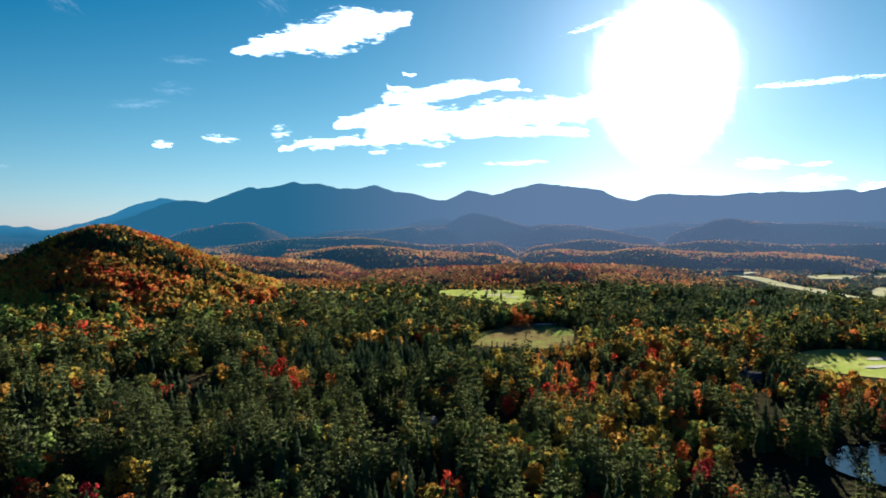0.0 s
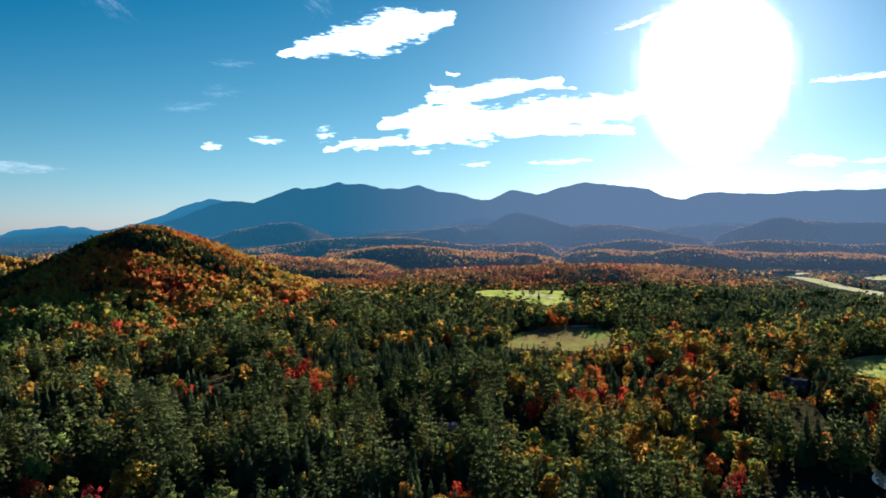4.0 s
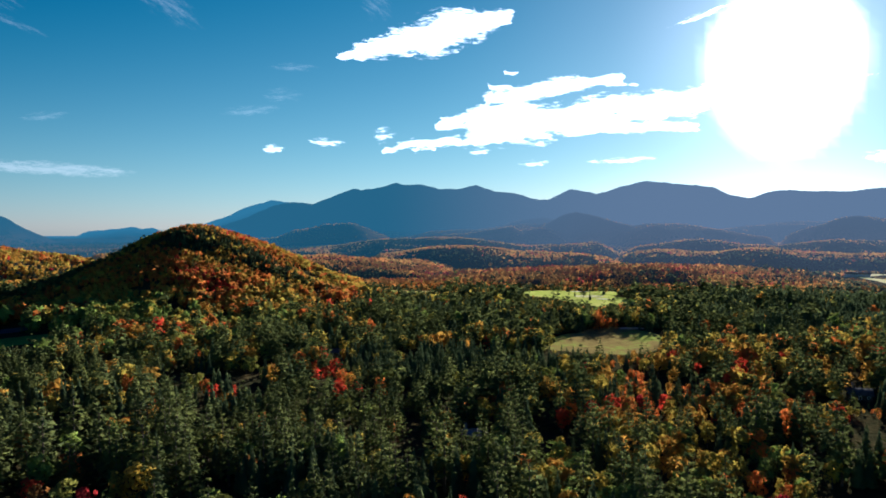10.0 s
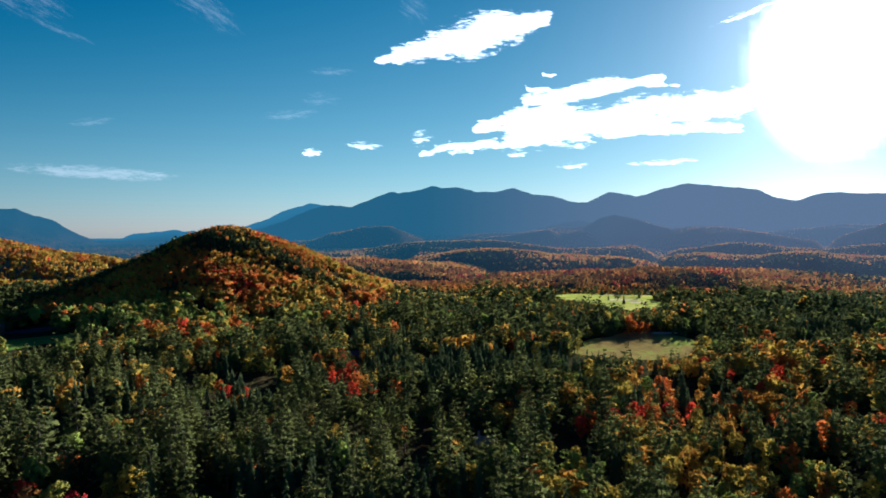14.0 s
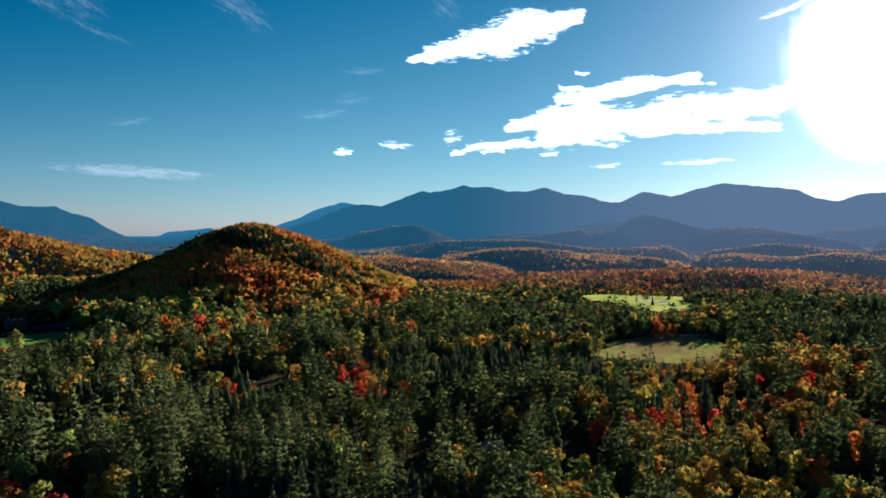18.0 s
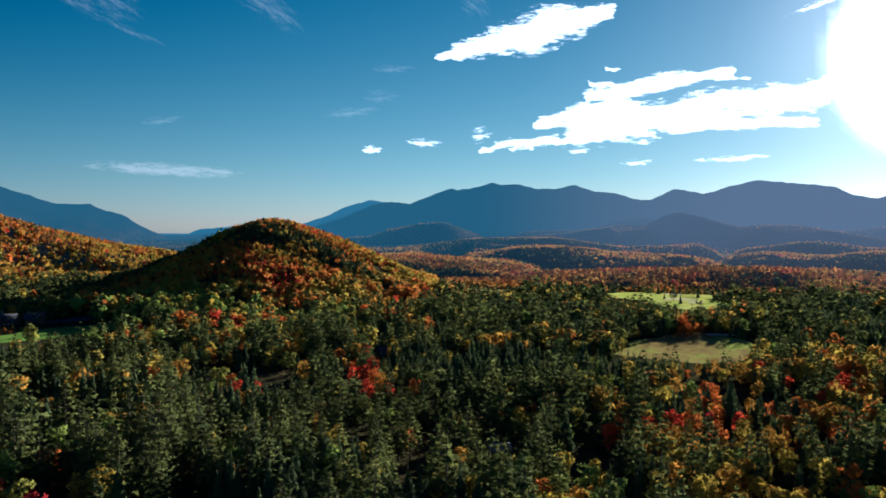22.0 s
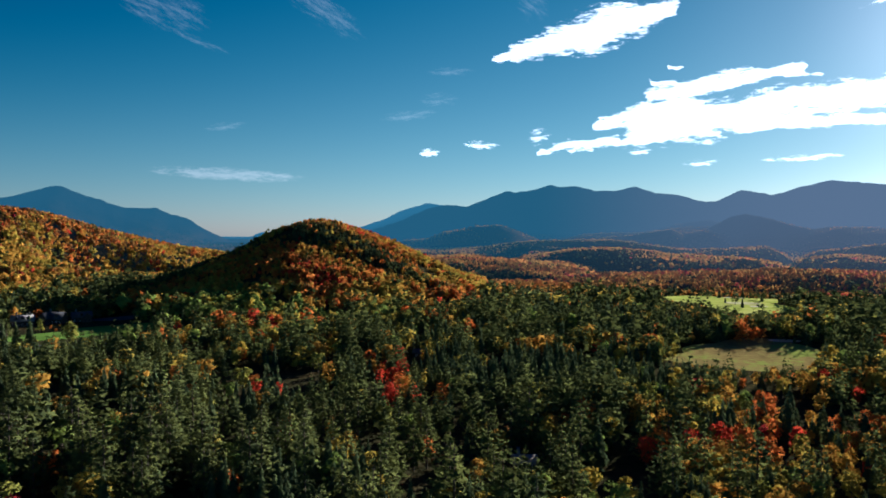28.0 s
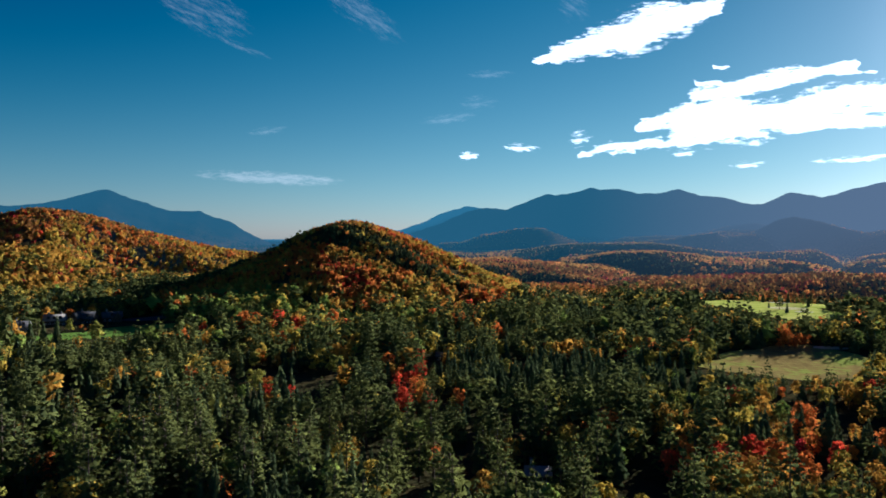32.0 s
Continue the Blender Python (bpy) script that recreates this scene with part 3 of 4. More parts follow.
def patch(cx, cy, a, b, turn, lift=0.35, level=None, grow=1.0):
    """A sheet with a wavering edge that follows the ground."""
    ang, rr = np.linspace(0, 2 * math.pi, 72, endpoint=False), np.linspace(0.0, 1.0, 14)
    T, S = np.meshgrid(ang, rr, indexing="ij")
    c, s = math.cos(radians(turn)), math.sin(radians(turn))
    u, v = np.cos(T) * a * grow, np.sin(T) * b * grow
    ex, ey = cx + u * c - v * s, cy + u * s + v * c
    k = S * (0.8 + 0.4 * fbm(ex, ey, 45, 77)) * 1.04
    x, y = cx + (u * c - v * s) * k, cy + (u * s + v * c) * k
    z = land(x, y) + lift if level is None else level + 0 * x
    return np.stack([x, y, z], -1).reshape(-1, 3), grid_faces(72, 14, True)


def field(corners, lift=0.35):
    """A sheet within an outline that follows the ground."""
    cx, cy, t, q = outline(corners)
    T, S = np.meshgrid(np.linspace(-math.pi, math.pi, 96, endpoint=False), np.linspace(0.0, 1.0, 18), indexing="ij")
    edge = np.interp(T, t, q, period=2 * math.pi)
    k = S * edge * (0.5 + 0.5 * (0.8 + 0.4 * fbm(cx + edge * np.cos(T), cy + edge * np.sin(T), 45, 77))) * 1.06
    x, y = cx + k * np.cos(T), cy + k * np.sin(T)
    return np.stack([x, y, land(x, y) + lift], -1).reshape(-1, 3), grid_faces(96, 18, True)


for nm, shape, mt, lab in OPENINGS:
    me = mesh_of(nm, *(field(shape) if isinstance(shape, list) else patch(*shape)), [mt], smooth_=True)
    tagged(new(nm, me), lab, nm.replace("_", " "), kind="structure")

m, n, l = nodes_of("pond_water")
n["Principled BSDF"].inputs["Base Color"].default_value = (0.012, 0.018, 0.020, 1)
n["Principled BSDF"].inputs["Roughness"].default_value = 0.06
wt, bp = n.new("ShaderNodeTexNoise"), n.new("ShaderNodeBump")
wt.inputs["Scale"].default_value = 1.4
bp.inputs["Strength"].default_value = 0.12
l.new(n.new("ShaderNodeNewGeometry").outputs["Position"], wt.inputs["Vector"])
l.new(wt.outputs["Fac"], bp.inputs["Height"])
l.new(bp.outputs[0], n["Principled BSDF"].inputs["Normal"])
M_WATER = m
lev = float(land(POND[0], POND[1])) + 1.2
tagged(new("pond", mesh_of("pond", *patch(*POND, level=lev), [M_WATER])), "still dark pond reflecting the sky", "water", kind="structure")
tagged(new("pond", mesh_of("pond", *patch(*FAR_POND, 0.6), [M_WATER], smooth_=True)), "narrow grey pond in the valley", "water", kind="structure")


# ---------------------------------------------------------------- trees
def flakes(rng, centre, normal, size, jitter, stretch=1.0):
    """One small leafy triangle at each centre, roughly square to its normal."""
    k = len(centre)
    nrm = normal + rng.normal(0, jitter, (k, 3))
    nrm /= np.linalg.norm(nrm, axis=1)[:, None] + 1e-9
    ref = rng.normal(0, 1, (k, 3))
    a = np.cross(nrm, ref)
    a /= np.linalg.norm(a, axis=1)[:, None] + 1e-9
    b = np.cross(nrm, a)
    s = (size * rng.uniform(0.65, 1.25, k))[:, None]
    return np.stack([centre + a * s * stretch, centre - a * s * 0.55 + b * s * 0.85, centre - a * s * 0.55 - b * s * 0.85], 1)


def caps(rng, centre, normal, size, lift):
    """A leafy tuft at each centre: a small uneven four-sided cap whose tip points along the normal."""
    k = len(centre)
    nrm = normal / (np.linalg.norm(normal, axis=1)[:, None] + 1e-9)
    a = np.cross(nrm, rng.normal(0, 1, (k, 3)))
    a /= np.linalg.norm(a, axis=1)[:, None] + 1e-9
    b = np.cross(nrm, a)
    size = np.broadcast_to(np.asarray(size, float), (k,))[:, None]
    tip = centre + nrm * size * lift * rng.uniform(0.6, 1.3, (k, 1)) + rng.normal(0, 0.2, (k, 3)) * size
    rim = []
    for i in range(4):
        t = math.pi / 2 * i + rng.uniform(-0.5, 0.5, (k, 1))
        rim.append(centre + (a * np.cos(t) + b * np.sin(t)) * size * rng.uniform(0.7, 1.35, (k, 1)) - nrm * size * rng.uniform(0.0, 0.5, (k, 1)))
    return np.concatenate([np.stack([rim[i], rim[(i + 1) % 4], tip], 1) for i in range(4)])


def broadleaf(seed, count, height=12.5, width=7.6, low=0.06):
    """A rounded crown of several lobes, each covered with leafy tufts and loose sprays."""
    rng = np.random.default_rng(seed)
    lobes = [(0, 0, height * 0.50, width * 0.27, height * 0.34)]
    for k in range(13):
        t, q = rng.uniform(0, 2 * math.pi), rng.uniform(0.12, 0.42) * width
        lobes.append((q * math.cos(t), q * math.sin(t), height * (0.24 + 0.66 * rng.random() ** 0.8) * (1.12 - 0.55 * q / width), width * rng.uniform(0.12, 0.23), height * rng.uniform(0.07, 0.14)))
    lobes = np.array(lobes)
    w = lobes[:, 3] * lobes[:, 4]
    tufts = max(2, int(count * 0.68 / 4))
    sprays = max(0, count - tufts * 4)
    many = (tufts + sprays) * 6
    pick = rng.choice(len(lobes), many, p=w / w.sum())
    d = rng.normal(0, 1, (many, 3))
    d[:, 2] = np.abs(d[:, 2]) * np.where(rng.random(many) < 0.74, 1, -0.7)
    d /= np.linalg.norm(d, axis=1)[:, None]
    L = lobes[pick]
    p = L[:, :3] + d * L[:, [3, 3, 4]] * rng.uniform(0.84, 1.06, (many, 1))
    inside = np.zeros(len(p), bool)
    for k, q in enumerate(lobes):
        inside |= (np.linalg.norm((p - q[:3]) / q[[3, 3, 4]], axis=1) < 0.84) & (pick != k)
    ok = ~inside & (p[:, 2] > height * low)
    p, d = p[ok], d[ok]
    area = math.sqrt(width * height * 2.6 / tufts)
    tri = [caps(rng, p[:tufts], d[:tufts] + [0, 0, 0.2], area * 0.46 * rng.uniform(0.7, 1.25, len(p[:tufts])), 0.62)]
    if sprays:
        q, e = p[tufts:tufts + sprays], d[tufts:tufts + sprays]
        tri.append(flakes(rng, q + e * area * 0.22, e + [0, 0, 0.25], area * 0.25, 0.6))
    return np.concatenate(tri)


def pine(seed, count, height=22.0, width=11.6):
    """A white pine: tiers of feathery plumes with gaps between them, broad below the ragged top."""
    rng = np.random.default_rng(seed)
    plumes = max(4, int(count * 0.72 / 4))
    sprays = max(0, count - plumes * 4)
    u = np.sort(1 - rng.uniform(0, 1, plumes) ** 0.62 * 0.97)
    u = u + (np.round(u * 9) / 9 - u) * (0.74 if count > 150 else 0.3)
    t = np.arange(plumes) * 2.39996 + rng.normal(0, 0.5, plumes)
    reach = width * 0.5 * np.clip(1.15 * (1.02 - u), 0.03, 1) ** 0.92 * rng.uniform(0.50, 1.15, plumes)
    s = rng.uniform(0.45, 1.0, plumes)
    lean = rng.normal(0, 0.5, 2)
    c = np.stack([np.cos(t) * s * reach + lean[0] * u, np.sin(t) * s * reach + lean[1] * u, height * (0.14 + 0.85 * u) + 0.12 * s * reach + rng.normal(0, 0.2, plumes)], 1)
    out = np.stack([np.cos(t) * 0.48, np.sin(t) * 0.48, 0.88 + 0 * t], 1) + rng.normal(0, 0.22, (plumes, 3))
    area = math.sqrt(width * height * 1.5 / plumes)
    size = area * 0.52 * (1.18 - 0.72 * u) * rng.uniform(0.7, 1.25, plumes)
    tri = [caps(rng, c, out, size, 0.42)]
    if sprays:
        i = rng.integers(0, plumes, sprays)
        far_ = np.stack([np.cos(t[i]), np.sin(t[i]), rng.normal(0.25, 0.25, sprays)], 1)
        far_ /= np.linalg.norm(far_, axis=1)[:, None]
        q = c[i] + far_ * size[i][:, None] * 0.8 + rng.normal(0, 0.3, (sprays, 3)) * size[i][:, None]
        across = np.cross(far_, [0, 0, 1] + rng.normal(0, 0.4, (sprays, 3)))
        across /= np.linalg.norm(across, axis=1)[:, None]
        k = (size[i] * rng.uniform(0.35, 0.7, sprays))[:, None]
        tri.append(np.stack([q + far_ * k * 1.6, q - far_ * k * 0.7 + across * k * 0.6, q - far_ * k * 0.7 - across * k * 0.6], 1))
    return np.concatenate(tri)


def spruce(seed, count, height=14.0, width=4.6):
    """A narrow spire of drooping boughs."""
    rng = np.random.default_rng(seed)
    k = count
    u = np.sort(1 - np.sqrt(rng.uniform(0, 1, k)) * 0.97)
    t = np.arange(k) * 2.39996 + rng.normal(0, 0.3, k)
    reach = width * 0.5 * (1.02 - u) ** 0.85 * rng.uniform(0.6, 1.2, k)
    h = height * (0.07 + 0.90 * u)
    half = (reach * 0.45 + 0.15) * min(2.4, math.sqrt(150 / count) ** 1.25)
    cx, sx = np.cos(t), np.sin(t)
    drop = reach * 0.42
    tall = 0.9 * min(2.6, math.sqrt(150 / count))
    a = np.stack([cx * 0.1 * reach, sx * 0.1 * reach, h + tall + 0.25 * reach], 1)
    b = np.stack([cx * reach - sx * half, sx * reach + cx * half, h - drop], 1)
    c = np.stack([cx * reach + sx * half, sx * reach - cx * half, h - drop + rng.normal(0, 0.2, k)], 1)
    return np.stack([a, b, c], 1)


def crown_normals(tri, shape, seed=3):
    """Turns every leafy face outwards, and rounds the shading of a crown: normals between the face's own and the way out from its stem."""
    rng = np.random.default_rng(seed)
    mid = tri.mean(axis=1)
    out = mid.copy()
    if shape == "broad":
        out[:, 2] = (mid[:, 2] - 5.6) * 0.75
    else:
        out[:, 2] = 0.42 * np.hypot(mid[:, 0], mid[:, 1]) + 0.25
    out /= np.linalg.norm(out, axis=1)[:, None] + 1e-6
    own = np.cross(tri[:, 1] - tri[:, 0], tri[:, 2] - tri[:, 0])
    own /= np.linalg.norm(own, axis=1)[:, None] + 1e-9
    wrong = (own * out).sum(axis=1) < 0
    tri = tri.copy()
    tri[wrong] = tri[wrong][:, ::-1]
    own[wrong] *= -1
    nrm = 0.50 * own + 0.62 * out + rng.normal(0, 0.14, out.shape)
    nrm /= np.linalg.norm(nrm, axis=1)[:, None] + 1e-9
    return tri, np.repeat(nrm[:, None, :], 3, axis=1)


def trunk_mesh(name, height, r0, lean=0.0):
    """A tapered trunk with a few limbs."""
    rings, sides = 5, 6
    v, fcs = [], []
    for i in range(rings):
        q = i / (rings - 1)
        for k in range(sides):
            t = 2 * math.pi * k / sides
            rr = r0 * (1 - 0.85 * q) * (1.25 if i == 0 else 1)
            v.append((rr * math.cos(t) + lean * q * q, rr * math.sin(t), height * q - (0.6 if i == 0 else 0)))
    for i in range(rings - 1):
        for k in range(sides):
            k2 = (k + 1) % sides
            fcs.append((i * sides + k, i * sides + k2, (i + 1) * sides + k2, (i + 1) * sides + k))
    for j in range(6):
        t, q = j * 2.4, 0.38 + 0.09 * j
        base, tip = Vector((lean * q * q, 0, height * q)), Vector((math.cos(t) * height * 0.13, math.sin(t) * height * 0.13, height * (q + 0.10)))
        side = Vector((-math.sin(t), math.cos(t), 0)) * r0 * 0.22
        s0 = len(v)
        for p_, w_ in ((base, 1.0), (tip, 0.3)):
            v += [tuple(p_ + side * w_), tuple(p_ - side * w_), tuple(p_ + Vector((0, 0, r0 * 0.4 * w_)))]
        for k in range(3):
            k2 = (k + 1) % 3
            fcs.append((s0 + k, s0 + k2, s0 + 3 + k2, s0 + 3 + k))
    return mesh_of(name, v, fcs, [M_BARK], smooth_=True)


SHAPES = {"pine": pine, "spruce": spruce, "broad": broadleaf}
SHAPE_OF = {h: ("pine" if h == "pine" else "spruce" if h == "spruce" else "broad") for h in HUES}
STATURE = {"pine": 22.0, "spruce": 14.0, "broad": 12.5}


def species(x, y, rng):
    """Which tree grows where: an index into HUES, from the lie of the land and patches of kindred trees."""
    k = len(x)
    n1, n2, n3 = fbm(x, y, 110, 51), fbm(x, y, 34, 63), fbm(x, y, 300, 87)
    r = np.hypot(x, y)
    z = land(x, y)
    # share of broad-leaved trees
    leafy = 0.22 + 0.72 * smooth(0.53, 0.70, n1 * 0.55 + n2 * 0.45)
    right = smooth(20, 90, x) * smooth(620, 520, y)
    leafy = leafy + right * (0.44 * smooth(0.42, 0.56, n2) - 0.34 * smooth(390, 270, y))
    leafy = leafy * (1 - 0.6 * smooth(30, -50, x) * smooth(540, 440, r))
    hill = smooth(4, 9, z) * smooth(1500, 1300, r) * smooth(620, 660, y)
    leafy = leafy * (1 - hill) + hill * 0.93
    dark_band = smooth(1.35, 0.6, near_ellipse(x, y, -372, 832, 130, 40, -6)) * smooth(0.30, 0.52, n2) * 0.95
    leafy = leafy * (1 - 0.96 * dark_band) * (1 - 0.95 * smooth(-452, -500, x - 0.22 * (y - 880)) * smooth(-700, -660, x) * smooth(640, 670, y) * smooth(1000, 930, y))
    foot = smooth(1.5, 0.8, near_ellipse(x, y, -365, 622, 90, 42, 5))
    leafy = np.maximum(leafy, 0.92 * foot)
    strip = np.maximum(smooth(1.3, 0.8, near_ellipse(x, y, -285, 580, 70, 26, 30)), smooth(1.3, 0.8, near_ellipse(x, y, -440, 628, 44, 17, 0)))
    leafy = np.maximum(leafy, 0.8 * strip)
    mix = smooth(150, 260, x) * smooth(620, 720, y) * smooth(1500, 1200, y)
    leafy = leafy * (1 - 0.75 * mix)
    leafy = leafy * (1 - 0.6 * smooth(-170, -60, x) * smooth(570, 650, y) * smooth(1130, 1090, y))
    band = smooth(1130, 1190, y - 0.10 * x) * smooth(2000, 1500, y) * smooth(620, 300, x)
    leafy = leafy * (1 - band) + 0.93 * band
    west = smooth(-610, -690, x) * smooth(1900, 1500, r)
    leafy = leafy * (1 - west) + west * (0.46 + 0.42 * smooth(0.38, 0.47, n1 * 0.6 + n2 * 0.4))
    farw = smooth(1600, 2000, r)
    leafy = leafy * (1 - farw) + farw * (0.26 + 0.66 * smooth(0.42, 0.56, n1 * 0.4 + n3 * 0.6))
    # conifers on the steep near sides of the far ridges, leafy crests
    rise = (land(x * 1.008, y * 1.008) - land(x * 0.992, y * 0.992)) / (0.016 * r + 1e-6)
    leafy = leafy * (1 - 0.92 * smooth(0.13, 0.24, rise) * smooth(1250, 1400, r) * smooth(-640, -560, x + 0.16 * (y - 1300)))
    leafy = leafy + (1 - leafy) * 0.8 * smooth(1350, 1500, r) * smooth(6, 14, z)  * smooth(0.20, 0.10, rise)
    conifer_patch = smooth(1.2, 0.8, near_ellipse(x, y, -30, 500, 95, 60, 10))
    leafy = leafy * (1 - 0.9 * conifer_patch)
    leafy = leafy * smooth(-1560, -1300, x)
    deciduous = rng.random(k) < leafy
    # conifers: pines, with groups of spruce
    sp = smooth(0.54, 0.64, fbm(x, y, 70, 91)) * 0.6 + 0.9 * conifer_patch + 0.07 + 0.5 * mix + 0.9 * dark_band
    out = np.where(rng.random(k) < sp, 1, 0)
    # broad-leaved hues, in drifts
    q = rng.random(k) * 0.55 + 0.9 * (fbm(x, y, 46, 121) - 0.28)
    warm = np.clip(0.15 + 0.60 * hill + 0.42 * right + 0.72 * band + 0.78 * farw + west * (0.55 * smooth(20, 90, z) + 0.12) - 0.55 * foot, 0, 1)
    v = q + 0.42 * (warm - 0.5)
    table = np.array([2, 3, 2, 4, 3, 4, 2, 5, 4, 6, 5, 4, 6, 5, 8, 6, 5, 9])
    idx = np.clip(((v - 0.02) / 0.95 * len(table)).astype(int), 0, len(table) - 1)
    leaf = table[idx]
    drift = np.clip((fbm(x, y, 52, 131, 2) - 0.22) * 1.5 + rng.uniform(-0.22, 0.22, k), 0, 0.999)
    ruddy = np.array([4, 5, 4, 5, 5, 6, 5, 6, 6, 7, 6, 8])[(drift * 12).astype(int)]
    ruddy = np.where(x < -640, np.array([4, 5, 5, 4, 5, 7, 6, 7])[(np.clip(drift * 0.8 + 0.55 * smooth(30, 110, z), 0, 0.999) * 8).astype(int)], ruddy)
    leaf = np.where(rng.random(k) < 0.85 * np.maximum(np.maximum(np.maximum(hill, band), farw), west), ruddy, leaf)
    leaf = np.where((foot > 0.5) & (rng.random(k) < 0.62), 3, leaf)
    leaf = np.where((strip > 0.4) & (rng.random(k) < 0.85), np.array([4, 5, 6, 8, 6])[rng.integers(0, 5, k)], leaf)
    return np.where(deciduous, leaf, out)


# trees that stand out by their colour
MARKED = {
    "red": [(-122, 465), (-103, 447), (-87, 402), (-154, 389), (-113, 440), (-84, 394), (85, 397), (-147, 244), (49, 233), (-124, 489), (-106, 440), (-79, 410), (-144, 392), (147, 490), (138, 479), (167, 393)],
    "orange": [(-105, 342), (-90, 417), (-67, 415), (114, 568), (70, 688), (76, 694), (83, 700), (88, 706), (80, 693), (74, 700), (71, 424), (78, 412), (-44, 343), (-132, 467), (-103, 225), (-151, 270), (-64, 410),
               (158, 520), (162, 420), (80, 258), (100, 289), (225, 367)],
    "gold": [(-108, 323), (-83, 410), (-20, 355), (65, 421), (83, 439), (60, 466), (-17, 319), (63, 376), (-16, 621), (97, 497), (-5, 234), (5, 360), (-77, 562), (75, 318),
             (74, 297), (86, 386), (214, 459), (233, 538), (167, 319)],
}
MARKED_MORE = {
    "yellow": [(-324, 498), (-311, 518), (-299, 488), (-306, 506), (-66, 406), (-4, 370), (-110, 575), (-76, 558), (-104, 583), (85, 377), (28, 594), (53, 476), (-25, 545), (-15, 573), (87, 492), (-1, 379), (-24, 612), (66, 305), (61, 501)],
    "olive": [(4, 348), (-73, 364), (11, 634), (15, 520), (59, 285), (77, 241), (-132, 240)], "rust": [(-20, 366), (203, 349), (-137, 234)],
    "crimson": [(74, 403), (47, 460), (-120, 234), (99, 264)], "pine": [(35, 232), (43, 228)], "green": [(121, 233), (-150, 252)],
}
MARKED.update(MARKED_MORE)
# buildings: x, y and the room they take
BUILT = [(-498, 498, 13), (-503, 532, 17), (-490, 553, 17), (-478, 570, 17), (-452, 584, 20), (-8, 349, 11), (199, 452, 11), (-130, 535, 9), (655, 1590, 30)]


def scatter(step, r0, r1, seed, a0=-66.0, a1=48.0):
    """Jittered places for trees round the middle of the path, from r0 to r1 metres off."""
    rng = np.random.default_rng(seed)
    n_ = int(2 * r1 / step) + 2
    gx, gy = np.meshgrid(np.arange(n_) * step - r1, np.arange(n_) * step - r1, indexing="ij")
    x = (gx + rng.uniform(-0.46, 0.46, gx.shape) * step).ravel()
    y = (gy + rng.uniform(-0.46, 0.46, gx.shape) * step).ravel()
    d, b = np.hypot(x, y), np.degrees(np.arctan2(x, y))
    keep = (d >= r0) & (d < r1) & (((b - a0) % 360) <= a1 - a0)
    x, y = x[keep] + 30, y[keep] + 60
    keep = ~is_open(x, y, 3.0)
    x, y = x[keep], y[keep]
    keep = fbm(x, y, 26, 33) > np.interp(np.hypot(x, y), [0, 450, 700, 900], [0.41, 0.41, 0.36, 0.30])
    x, y = x[keep], y[keep]
    hue = species(x, y, rng)
    # room round the marked trees, and more room for the broad pines
    keep = np.ones(len(x), bool)
    for spots in MARKED.values():
        for cx, cy in spots:
            keep &= (np.hypot(x - cx, y - cy) > (7.5 if cy < 300 else 5.4))
    keep &= rng.random(len(x)) < np.where(hue == 0, 0.37, np.where(hue == 1, 1.0, 0.86))
    for bx, by, br in BUILT:
        keep &= np.hypot(x - bx, y - by) > br
    return x[keep], y[keep], hue[keep], rng


def is_clear(x, y):
    hit = is_open(x, y)
    for bx, by, br in BUILT:
        hit |= np.hypot(x - bx, y - by) < br
    return hit


def stature(x, y):
    """How tall the trees grow: in waves, low and young on the near side of open ground."""
    s = (0.56 + 1.0 * fbm(x, y, 48, 19, 2)) * (1 - 0.40 * smooth(12, 34, land(x, y)) * smooth(-740, -660, x))
    s = s * np.where(hash2(np.floor(x * 7), np.floor(y * 7), 5) > 0.91, 1.32, 1.0)
    dx, dy = x - 30, y - 60
    r = np.hypot(dx, dy)
    for k in (12, 28, 48, 75, 110, 150):
        ahead_ = is_clear(x + dx / r * k, y + dy / r * k)
        s = np.where(ahead_, np.minimum(s, np.clip((k * 92 / r - 1.0) / 19, 0.16, 1.2)), s)
    for k in (10, 22, 38, 56):
        sunward = is_open(x - SUN_DIR.x * k, y - SUN_DIR.y * k)
        s = np.where(sunward, np.minimum(s, np.clip((k * 0.7 + 6) / 20, 0.45, 1.2)), s)
    return np.minimum(s, 1.3)


